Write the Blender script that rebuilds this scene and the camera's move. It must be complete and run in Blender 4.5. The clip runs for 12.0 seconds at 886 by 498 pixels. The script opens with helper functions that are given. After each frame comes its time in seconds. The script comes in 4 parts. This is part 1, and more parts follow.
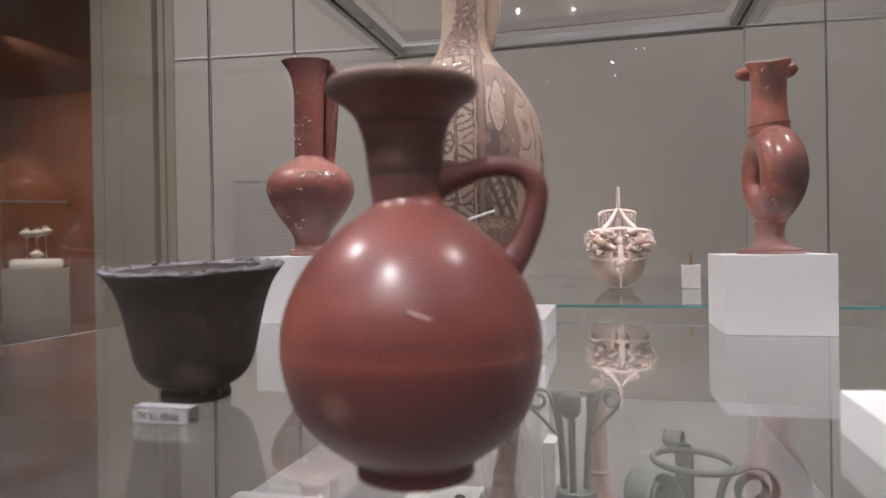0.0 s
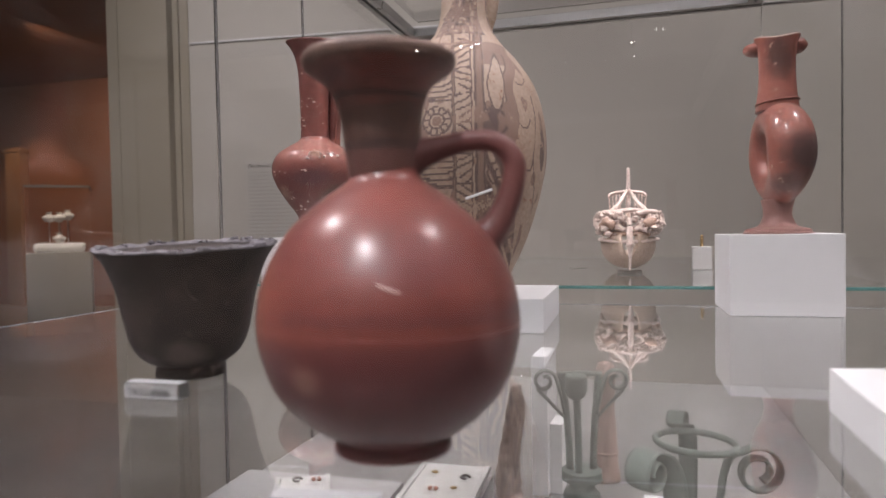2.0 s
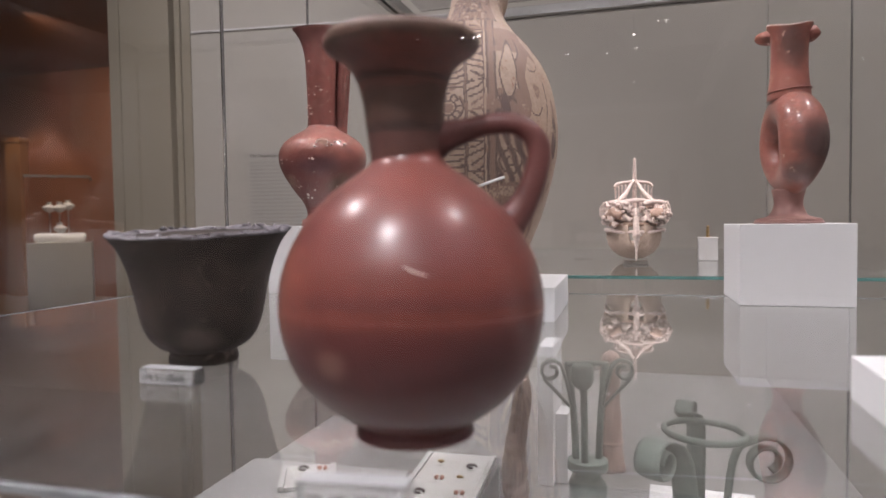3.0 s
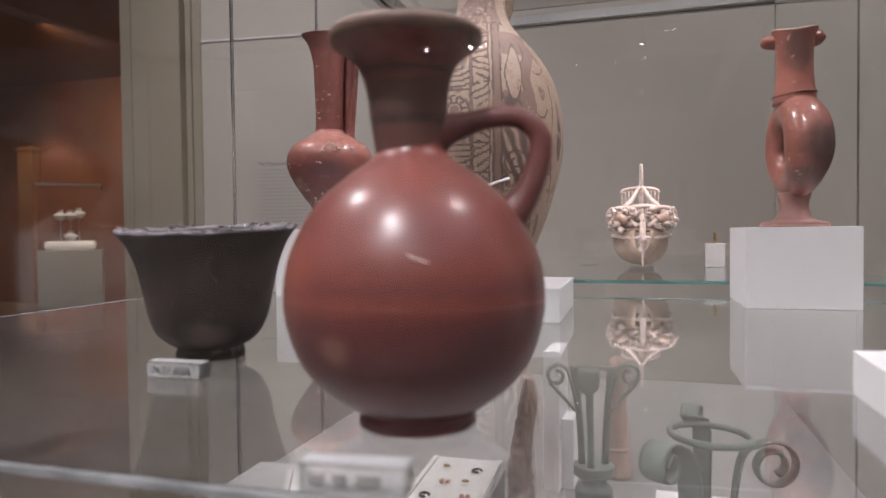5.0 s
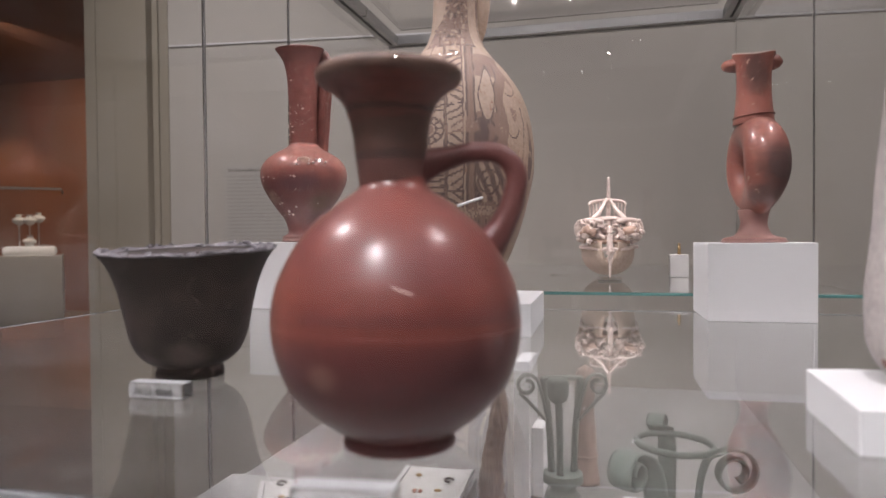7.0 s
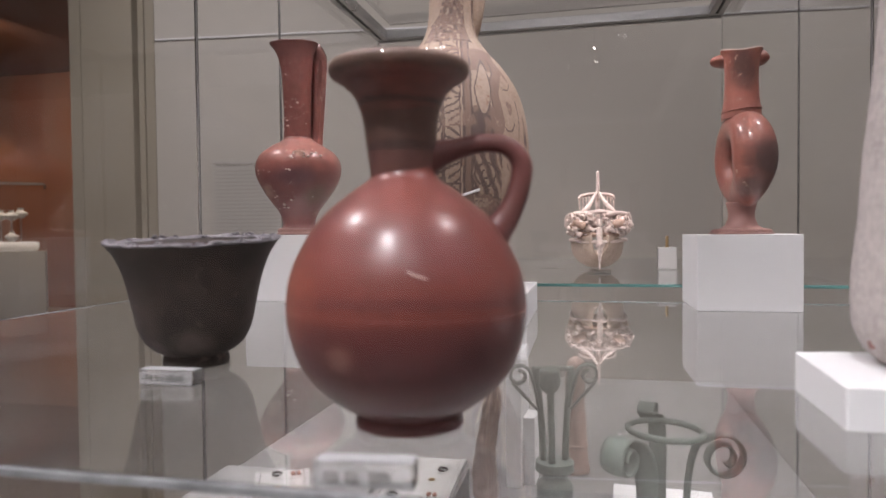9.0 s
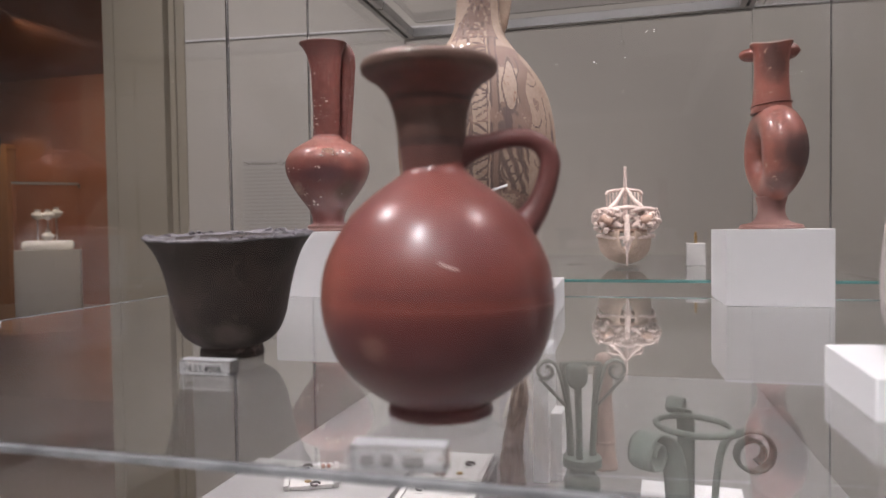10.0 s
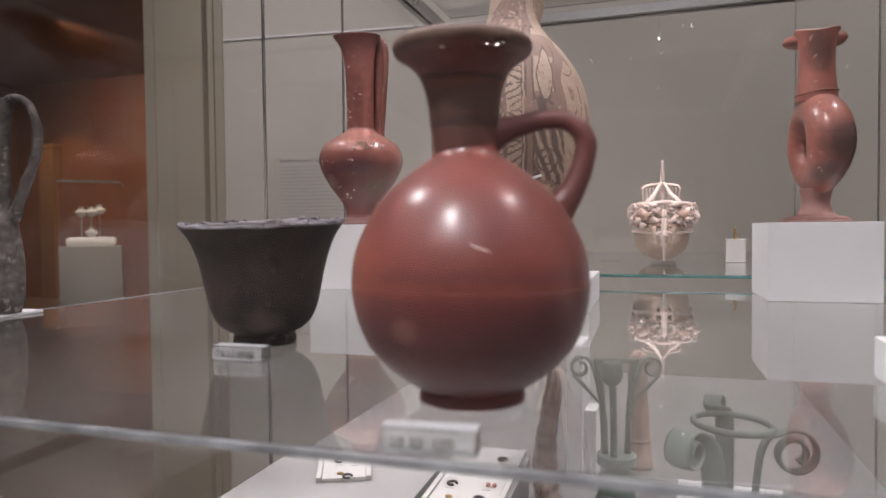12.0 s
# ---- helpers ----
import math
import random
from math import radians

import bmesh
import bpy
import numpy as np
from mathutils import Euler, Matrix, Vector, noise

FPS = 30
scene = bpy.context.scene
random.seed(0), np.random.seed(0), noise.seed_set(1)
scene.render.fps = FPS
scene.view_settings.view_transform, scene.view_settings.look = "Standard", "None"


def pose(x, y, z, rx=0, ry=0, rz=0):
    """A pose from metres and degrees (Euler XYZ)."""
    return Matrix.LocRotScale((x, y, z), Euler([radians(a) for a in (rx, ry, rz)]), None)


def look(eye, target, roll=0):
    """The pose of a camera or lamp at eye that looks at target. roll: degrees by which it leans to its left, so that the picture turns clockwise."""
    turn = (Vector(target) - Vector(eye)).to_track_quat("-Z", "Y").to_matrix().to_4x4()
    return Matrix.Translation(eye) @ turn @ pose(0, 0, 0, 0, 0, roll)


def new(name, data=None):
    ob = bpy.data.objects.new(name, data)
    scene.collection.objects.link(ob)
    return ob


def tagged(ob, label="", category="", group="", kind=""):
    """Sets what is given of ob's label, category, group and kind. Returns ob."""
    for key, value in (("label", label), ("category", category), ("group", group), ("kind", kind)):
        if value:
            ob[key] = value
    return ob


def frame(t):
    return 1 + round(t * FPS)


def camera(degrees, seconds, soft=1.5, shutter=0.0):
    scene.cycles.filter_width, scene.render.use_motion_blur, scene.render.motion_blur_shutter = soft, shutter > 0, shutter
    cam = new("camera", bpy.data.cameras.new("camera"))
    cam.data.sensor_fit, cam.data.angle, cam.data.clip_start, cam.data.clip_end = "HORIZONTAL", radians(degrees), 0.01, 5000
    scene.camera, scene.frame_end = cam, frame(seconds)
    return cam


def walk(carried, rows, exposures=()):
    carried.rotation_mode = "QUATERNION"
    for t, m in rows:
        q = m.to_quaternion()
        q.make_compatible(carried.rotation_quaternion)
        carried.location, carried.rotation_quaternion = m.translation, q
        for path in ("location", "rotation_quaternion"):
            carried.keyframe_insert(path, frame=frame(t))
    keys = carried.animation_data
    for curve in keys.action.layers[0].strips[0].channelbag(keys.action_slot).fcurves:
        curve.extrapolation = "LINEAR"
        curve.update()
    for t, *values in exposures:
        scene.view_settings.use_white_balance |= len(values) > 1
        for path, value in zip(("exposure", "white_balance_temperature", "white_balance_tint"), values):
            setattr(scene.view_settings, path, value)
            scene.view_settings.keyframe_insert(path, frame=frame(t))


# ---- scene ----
cam = camera(66.8, 12.0, soft=1.4)
cam.data.dof.use_dof = True
cam.data.dof.focus_distance = 0.80
cam.data.dof.aperture_fstop = 9.0
PATH = [
    (0, (0.193, -0.188, 1.295), (-0.305, 1.749, 1.287), -0.9),
    (0.5, (0.198, -0.194, 1.306), (-0.334, 1.734, 1.297), -1.0),
    (1, (0.196, -0.178, 1.296), (-0.327, 1.752, 1.294), -1.2),
    (1.5, (0.2, -0.184, 1.294), (-0.343, 1.74, 1.267), -0.9),
    (2, (0.209, -0.182, 1.291), (-0.341, 1.74, 1.236), -1.0),
    (2.5, (0.196, -0.184, 1.288), (-0.362, 1.735, 1.217), -0.7),
    (3, (0.199, -0.182, 1.288), (-0.351, 1.739, 1.208), -0.8),
    (3.5, (0.196, -0.185, 1.288), (-0.348, 1.739, 1.24), -0.8),
    (5.5, (0.204, -0.186, 1.279), (-0.374, 1.728, 1.226), -0.6),
    (6, (0.205, -0.204, 1.286), (-0.342, 1.719, 1.225), -0.4),
    (6.5, (0.207, -0.206, 1.293), (-0.321, 1.722, 1.232), -0.5),
    (7, (0.201, -0.2, 1.291), (-0.282, 1.741, 1.254), -0.5),
    (9, (0.194, -0.214, 1.288), (-0.249, 1.735, 1.236), -0.6),
    (9.5, (0.19, -0.221, 1.287), (-0.295, 1.719, 1.229), -0.8),
    (10, (0.194, -0.222, 1.286), (-0.324, 1.709, 1.228), -0.8),
    (10.5, (0.193, -0.223, 1.285), (-0.36, 1.698, 1.225), -0.7),
    (11, (0.194, -0.218, 1.283), (-0.386, 1.695, 1.222), -0.8),
    (11.5, (0.192, -0.221, 1.282), (-0.413, 1.684, 1.219), -0.7),
    (12, (0.193, -0.217, 1.279), (-0.42, 1.686, 1.218), -0.6),
]
walk(cam, [(t, look(eye, target, roll)) for t, eye, target, roll in PATH], exposures=[(0.0, 0.12), (12.0, 0.12)])

# ---- light ----
world = bpy.data.worlds.new("world")
world.use_nodes = True
world.node_tree.nodes["Background"].inputs[0].default_value = (0.9, 0.8, 0.7, 1)
world.node_tree.nodes["Background"].inputs[1].default_value = 0.02
scene.world = world


def spot(eye, target, watts, size, radius, colour, blend=0.6):
    data = bpy.data.lights.new("gallery_and_fill_spot", "SPOT")
    data.energy, data.spot_size, data.spot_blend, data.shadow_soft_size, data.color = watts, radians(size), blend, radius, colour
    ob = new("gallery_and_fill_spot", data)
    ob.matrix_world = look(eye, target)
    return ob


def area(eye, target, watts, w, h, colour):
    data = bpy.data.lights.new("overhead_fill", "AREA")
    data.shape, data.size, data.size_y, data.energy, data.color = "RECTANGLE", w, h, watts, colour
    ob = new("overhead_fill", data)
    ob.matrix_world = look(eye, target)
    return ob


WARM, NEUTRAL = (1.0, 0.86, 0.74), (1.0, 0.935, 0.965)
CASE = (0.1, 0.5, 1.3)
spot((-0.25, -1.44, 3.95), CASE, 95, 40, 0.06, NEUTRAL)
spot((-0.32, -1.50, 3.95), (0.11, 0.085, 1.28), 140, 11, 0.05, (0.96, 0.95, 1.0), 0.7)
spot((-1.80, 0.25, 3.95), CASE, 145, 40, 0.06, NEUTRAL)
spot((1.58, 0.55, 3.95), CASE, 85, 40, 0.06, NEUTRAL)
# Two unseen wall-wash spots, added to bring up the grey wall.
spot((-1.5, 0.9, 4.1), (-1.2, 2.6, 0.0), 250, 70, 0.1, NEUTRAL, 1.0)
spot((1.2, 0.9, 4.1), (0.2, 2.6, 0.3), 205, 82, 0.1, NEUTRAL, 1.0)
# Unseen fill lamp over the hall, added to lift the fronts in the case.
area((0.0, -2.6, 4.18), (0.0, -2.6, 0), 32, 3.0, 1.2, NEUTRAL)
spot((-7.6, 7.0, 4.1), (-8.6, 10.0, 1.7), 250, 110, 0.1, (1.0, 0.74, 0.5), 1.0)
spot((-4.2, 5.2, 4.1), (-6.0, 10.0, 2.4), 230, 95, 0.1, (1.0, 0.74, 0.5), 1.0)
spot((-6.9, 5.6, 4.1), (-7.4, 7.27, 1.1), 260, 30, 0.06, WARM)
# Added spot with no known source: brightens floor behind the shelf's left end.
spot((-4.4, 4.2, 4.1), (-4.8, 4.9, 0.0), 260, 75, 0.1, WARM, 1.0)
# Added spot on the unseen hall corner, for a haze in the front glass.
spot((-9.0, -9.0, 4.1), (-10.2, -12.0, 1.1), 210, 120, 0.1, NEUTRAL, 1.0)
spot((-10.5, 8.6, 4.1), (-10.6, 10.0, 1.6), 60, 60, 0.06, (1.0, 0.7, 0.42))


# ---- materials ----
def mat(name, base, rough=0.6, metal=0.0, scale=30.0, vary=0.25, bump=0.2, second=None, spots=None, fine=220.0, amount=0.5, coat=0.0, stretch=None, bands=(), zones=(), coat_rough=0.12, mottle=0.3, spec=0.5):
    """A surface with broad stains, fine grain and relief; second: the colour of the stains, spots: a colour of small
    chips.
    bands: (from z, to z, wobble, colour) of tones that run round a pot, slip and painted shade; zones: (centre, radii,
    strength, colour) of kiln stains and painted shade."""
    m = bpy.data.materials.new(name)
    m.use_nodes = True
    nt = m.node_tree
    n, l = nt.nodes, nt.links
    b = n["Principled BSDF"]
    b.inputs["Roughness"].default_value, b.inputs["Metallic"].default_value = rough, metal
    b.inputs["Coat Weight"].default_value = coat
    b.inputs["Specular IOR Level"].default_value = spec
    b.inputs["Coat Roughness"].default_value = coat_rough
    tc = n.new("ShaderNodeTexCoord")

    def noise_node(s, detail, dist=0.0):
        t = n.new("ShaderNodeTexNoise")
        t.inputs["Scale"].default_value, t.inputs["Detail"].default_value, t.inputs["Distortion"].default_value = s, detail, dist
        if stretch:
            mp = n.new("ShaderNodeMapping")
            mp.inputs["Scale"].default_value = stretch
            l.new(tc.outputs["Object"], mp.inputs["Vector"])
            l.new(mp.outputs[0], t.inputs["Vector"])
        else:
            l.new(tc.outputs["Object"], t.inputs["Vector"])
        return t

    def mix(fac, a, c):
        k = n.new("ShaderNodeMix")
        k.data_type = "RGBA"
        for sock, v in ((k.inputs[0], fac), (k.inputs[6], a), (k.inputs[7], c)):
            if isinstance(v, (tuple, list)):
                sock.default_value = (*v, 1)
            elif isinstance(v, float):
                sock.default_value = v
            else:
                l.new(v, sock)
        return k.outputs[2]

    def ramp(src, lo, hi):
        r = n.new("ShaderNodeMapRange")
        r.inputs[1].default_value, r.inputs[2].default_value = lo, hi
        l.new(src, r.inputs[0])
        return r.outputs[0]

    big, small = noise_node(scale, 4, 0.6), noise_node(fine, 6)
    dark = second or tuple(c * (1 - vary) for c in base)
    col = mix(ramp(big.outputs[0], 0.5 - amount * 0.5, 0.5 + amount * 0.5), dark, base)
    col = mix(ramp(small.outputs[0], 0.35, 0.75), col, tuple(min(1, c * (1 + vary * 0.5)) for c in base))
    if bands or zones:
        shape, mott = noise_node(60.0, 6, 1.0), noise_node(150.0, 6, 0.8)
        xyz = n.new("ShaderNodeSeparateXYZ")
        l.new(tc.outputs["Object"], xyz.inputs[0])

    def shifted(src, wob):
        k = n.new("ShaderNodeMath")
        k.operation = "MULTIPLY_ADD"
        l.new(shape.outputs[0], k.inputs[0])
        k.inputs[1].default_value = wob
        l.new(src, k.inputs[2])
        k2 = n.new("ShaderNodeMath")
        k2.operation = "SUBTRACT"
        l.new(k.outputs[0], k2.inputs[0])
        k2.inputs[1].default_value = wob * 0.5
        return k2.outputs[0]

    def mottled(colour):
        return mix(ramp(mott.outputs[0], 0.3, 0.7), tuple(c * (1 - mottle) for c in colour), tuple(min(1, c * (1 + mottle * 0.9)) for c in colour))

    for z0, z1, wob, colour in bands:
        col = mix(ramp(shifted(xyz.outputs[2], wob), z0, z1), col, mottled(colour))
    for centre, radii, strength, colour in zones:
        mp = n.new("ShaderNodeMapping")
        mp.inputs["Scale"].default_value = tuple(1 / q for q in radii)
        mp.inputs["Location"].default_value = tuple(-c / q for c, q in zip(centre, radii))
        l.new(tc.outputs["Object"], mp.inputs["Vector"])
        ln = n.new("ShaderNodeVectorMath")
        ln.operation = "LENGTH"
        l.new(mp.outputs[0], ln.inputs[0])
        r = n.new("ShaderNodeMapRange")
        r.inputs[1].default_value, r.inputs[2].default_value, r.inputs[3].default_value, r.inputs[4].default_value = 0.45, 1.15, strength, 0.0
        l.new(shifted(ln.outputs["Value"], 0.9), r.inputs[0])
        col = mix(r.outputs[0], col, mottled(colour))
    if spots:
        chip = noise_node(spots[1], 5, 1.2)
        zone = noise_node(max(scale * 1.5, 30.0), 3)
        r = n.new("ShaderNodeMath")
        r.operation = "MULTIPLY"
        l.new(ramp(chip.outputs[0], spots[2], spots[2] + 0.03), r.inputs[0])
        l.new(ramp(zone.outputs[0], 0.42, 0.55), r.inputs[1])
        col = mix(r.outputs[0], col, spots[0])
    l.new(col, b.inputs["Base Color"])
    rr = n.new("ShaderNodeMapRange")
    rr.inputs[3].default_value, rr.inputs[4].default_value = max(0.02, rough - 0.08), min(1, rough + 0.08)
    l.new(big.outputs[0], rr.inputs[0])
    l.new(rr.outputs[0], b.inputs["Roughness"])
    if bump:
        bp = n.new("ShaderNodeBump")
        bp.inputs["Strength"].default_value, bp.inputs["Distance"].default_value = bump, 0.002
        l.new(small.outputs[0], bp.inputs["Height"])
        l.new(bp.outputs[0], b.inputs["Normal"])
    return m


def glass(name, tint=(1.0, 1.0, 1.0), ior=1.48, rough=0.0, dust=None):
    """Clear glass; dust: (least, most, scale, stretch) share of a pale film of dust and wiped smears on it."""
    m = bpy.data.materials.new(name)
    m.use_nodes = True
    n, l = m.node_tree.nodes, m.node_tree.links
    n.remove(n["Principled BSDF"])
    g = n.new("ShaderNodeBsdfGlass")
    g.inputs["Color"].default_value, g.inputs["IOR"].default_value, g.inputs["Roughness"].default_value = (*tint, 1), ior, rough
    if not dust:
        l.new(g.outputs[0], n["Material Output"].inputs[0])
        return m
    tc, mp, t, r = n.new("ShaderNodeTexCoord"), n.new("ShaderNodeMapping"), n.new("ShaderNodeTexNoise"), n.new("ShaderNodeMapRange")
    mp.inputs["Scale"].default_value = dust[3]
    t.inputs["Scale"].default_value, t.inputs["Detail"].default_value, t.inputs["Distortion"].default_value = dust[2], 5.0, 1.4
    r.inputs[1].default_value, r.inputs[2].default_value, r.inputs[3].default_value, r.inputs[4].default_value = 0.42, 0.78, dust[0], dust[1]
    film, mixer = n.new("ShaderNodeBsdfDiffuse"), n.new("ShaderNodeMixShader")
    film.inputs["Color"].default_value = (0.75, 0.74, 0.73, 1)
    l.new(tc.outputs["Object"], mp.inputs["Vector"])
    l.new(mp.outputs[0], t.inputs["Vector"])
    l.new(t.outputs[0], r.inputs[0])
    l.new(r.outputs[0], mixer.inputs[0])
    l.new(g.outputs[0], mixer.inputs[1])
    l.new(film.outputs[0], mixer.inputs[2])
    l.new(mixer.outputs[0], n["Material Output"].inputs[0])
    return m


def glow(name, colour, strength):
    m = bpy.data.materials.new(name)
    m.use_nodes = True
    b = m.node_tree.nodes["Principled BSDF"]
    b.inputs["Base Color"].default_value = (*colour, 1)
    b.inputs["Emission Color"].default_value, b.inputs["Emission Strength"].default_value = (*colour, 1), strength
    return m


M_GREYWALL = mat("grey_wall_paint", (0.430, 0.402, 0.355), 0.75, scale=1.4, vary=0.06, bump=0.05, fine=260)
M_PILLAR = mat("beige_limestone", (0.275, 0.240, 0.182), 0.8, scale=2.0, vary=0.1, bump=0.1, fine=120)
M_BROWN = mat("russet_wall_paint", (0.235, 0.093, 0.048), 0.7, scale=0.8, vary=0.35, bump=0.05, fine=90)
M_GLOWSTREAK = mat("orange_glow_streak", (0.30, 0.155, 0.075), 0.5, scale=3, vary=0.3)
M_HALL = mat("taupe_hall_paint", (0.42, 0.36, 0.31), 0.8, scale=1.0, vary=0.12, bump=0.05)
M_CEIL = mat("ceiling_plaster", (0.45, 0.43, 0.41), 0.85, scale=1.0, vary=0.05, bump=0.05)
M_FLOOR = mat("brown_oak_floor", (0.25, 0.19, 0.148), 0.4, scale=2.0, vary=0.35, fine=60)
M_STEEL = mat("brushed_aluminium", (0.46, 0.455, 0.45), 0.30, 1.0, scale=8, vary=0.08, bump=0.05)
M_SEAL = mat("grey_silicone_joint", (0.13, 0.125, 0.12), 0.5, scale=20, vary=0.2, bump=0.05)
M_DECK = mat("grey_case_deck", (0.142, 0.136, 0.132), 0.7, scale=6, vary=0.05, bump=0.05)
M_WHITE = mat("white_painted_mount", (0.67, 0.665, 0.667), 0.55, scale=12, vary=0.035, bump=0.06, fine=500)
M_RISER = mat("pale_grey_riser", (0.27, 0.262, 0.258), 0.6, scale=12, vary=0.05, bump=0.06)
M_GLASS = glass("case_glass")
M_SMEARED = glass("smeared_case_glass", dust=(0.0, 0.030, 5.0, (1, 1, 2.2)))
M_SHELF = glass("shelf_glass", (0.985, 0.99, 0.988), 1.52, dust=(0.011, 0.026, 9.0, (1, 1, 1)))
M_FARSHELF = glass("far_shelf_glass", (0.985, 0.99, 0.988), 1.52, dust=(0.01, 0.03, 9.0, (1, 1, 1)))
M_EDGE = mat("green_glass_edge", (0.13, 0.30, 0.28), 0.12, scale=40, vary=0.15, bump=0.0)
M_RIM = mat("polished_glass_edge", (0.46, 0.475, 0.49), 0.15, 0.5, scale=45, vary=0.7, bump=0.25, fine=40)
M_ACRYL = glass("clear_acrylic", (0.98, 0.98, 0.98), 1.3, dust=(0.02, 0.05, 150.0, (1, 1, 1)))
M_FROST = glass("frosted_acrylic", (0.95, 0.95, 0.96), 1.05, dust=(0.18, 0.27, 200.0, (1, 1, 1)))
M_INK = mat("black_ink", (0.02, 0.02, 0.02), 0.6, bump=0)
M_CHIP = mat("pale_chipped_clay", (0.52, 0.40, 0.35), 0.8, scale=200, vary=0.3, bump=0.2)
M_TAGTOP = mat("frosted_top_edge", (0.30, 0.30, 0.305), 0.5, vary=0.05, bump=0)
M_TAG = mat("white_tag_paper", (0.78, 0.78, 0.78), 0.6, vary=0.05, bump=0)
# Slip tones; shade of the underside is also mixed into the darker lower half.
M_RED = mat("red_polished_slip_low_shade", (0.112, 0.035, 0.033), 0.44, scale=11, vary=0.2, second=(0.082, 0.028, 0.029), bump=0.04, fine=120, amount=1.1, coat=0.65, coat_rough=0.27, mottle=0.14, spec=0.2, stretch=(1, 1, 4),
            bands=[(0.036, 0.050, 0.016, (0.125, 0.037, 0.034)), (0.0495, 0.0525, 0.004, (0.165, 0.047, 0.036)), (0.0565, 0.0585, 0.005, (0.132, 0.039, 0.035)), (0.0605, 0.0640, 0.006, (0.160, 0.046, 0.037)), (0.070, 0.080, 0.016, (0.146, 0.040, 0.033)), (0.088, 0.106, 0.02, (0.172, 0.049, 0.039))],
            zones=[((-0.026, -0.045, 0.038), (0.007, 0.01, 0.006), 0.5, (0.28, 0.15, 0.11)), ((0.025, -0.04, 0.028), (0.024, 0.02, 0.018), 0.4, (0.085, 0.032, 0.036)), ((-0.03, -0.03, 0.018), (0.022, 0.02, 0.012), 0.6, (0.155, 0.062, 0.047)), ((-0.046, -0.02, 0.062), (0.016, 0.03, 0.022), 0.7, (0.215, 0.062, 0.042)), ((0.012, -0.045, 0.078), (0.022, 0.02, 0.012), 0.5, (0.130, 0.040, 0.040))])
M_REDNECK = mat("smoke_darkened_red_slip", (0.118, 0.050, 0.040), 0.48, scale=30, vary=0.3, second=(0.078, 0.036, 0.030), bump=0.2, fine=300, amount=0.6, stretch=(1, 1, 4),
                bands=[(0.1235, 0.1248, 0.002, (0.052, 0.028, 0.024)), (0.1262, 0.1285, 0.004, (0.088, 0.043, 0.031)), (0.1400, 0.1440, 0.012, (0.135, 0.049, 0.036)), (0.1445, 0.1452, 0.003, (0.060, 0.030, 0.024)), (0.1460, 0.1480, 0.006, (0.140, 0.050, 0.038)), (0.1560, 0.1590, 0.007, (0.135, 0.080, 0.060))],
                zones=[((0.0, -0.018, 0.134), (0.014, 0.02, 0.005), 0.3, (0.060, 0.034, 0.025))])
M_REDLINE = mat("paler_red_slip", (0.23, 0.07, 0.052), 0.35, scale=40, vary=0.4, bump=0.1)
M_REDHANDLE = mat("dull_red_slip", (0.125, 0.042, 0.037), 0.42, scale=60, vary=0.3, bump=0.15, fine=420)
M_REDB = mat("burnished_red_clay", (0.172, 0.056, 0.048), 0.40, coat=0.85, coat_rough=0.12, spec=0.3, scale=20, vary=0.35, second=(0.118, 0.046, 0.045), bump=0.25, fine=300, spots=((0.46, 0.34, 0.29), 260, 0.632), amount=0.45,
             bands=[(0.080, 0.104, 0.03, (0.255, 0.095, 0.073)), (0.128, 0.131, 0.002, (0.170, 0.058, 0.048)), (0.232, 0.240, 0.008, (0.120, 0.046, 0.040))],
             zones=[((0.035, -0.035, 0.050), (0.024, 0.02, 0.018), 0.85, (0.135, 0.078, 0.052)), ((0.002, -0.05, 0.076), (0.032, 0.02, 0.014), 0.8, (0.105, 0.045, 0.052)), ((0.012, -0.045, 0.105), (0.010, 0.016, 0.006), 0.8, (0.34, 0.21, 0.16)), ((-0.035, -0.03, 0.058), (0.010, 0.02, 0.010), 0.8, (0.33, 0.22, 0.17))])
# Kiln stains, plus the shadow in the neck's cut-away painted as a dark zone.
M_REDV = mat("mottled_red_clay_neck_shade", (0.270, 0.093, 0.067), 0.42, coat=0.8, coat_rough=0.15, spec=0.3, scale=22, vary=0.25, second=(0.165, 0.064, 0.053), bump=0.25, fine=260, amount=0.35, spots=((0.42, 0.27, 0.21), 210, 0.635),
             zones=[((0.028, -0.040, 0.079), (0.028, 0.036, 0.028), 0.9, (0.064, 0.043, 0.042)), ((0.010, -0.046, 0.050), (0.024, 0.03, 0.014), 0.8, (0.125, 0.072, 0.066)), ((0.004, -0.02, 0.182), (0.020, 0.016, 0.026), 1.0, (0.085, 0.038, 0.032)), ((0.034, -0.02, 0.122), (0.009, 0.02, 0.008), 0.6, (0.36, 0.18, 0.13))])
M_REDFOOT = mat("dusty_red_clay", (0.22, 0.110, 0.092), 0.6, scale=60, vary=0.3, bump=0.25, fine=420)
M_BRONZE = mat("blackened_bronze", (0.013, 0.0075, 0.0055), 0.7, scale=30, vary=0.5, amount=0.35, second=(0.055, 0.036, 0.029), bump=0.35, fine=75, spec=0.35, spots=((0.105, 0.078, 0.066), 80, 0.64), zones=[((0.018, -0.03, 0.018), (0.016, 0.02, 0.010), 0.7, (0.10, 0.076, 0.065)), ((-0.012, -0.03, 0.014), (0.014, 0.02, 0.006), 0.5, (0.085, 0.066, 0.06))])
M_RIMGREY = mat("corroded_grey_rim", (0.19, 0.175, 0.19), 0.75, scale=130, vary=0.5, second=(0.045, 0.04, 0.042), bump=0.9, fine=320)
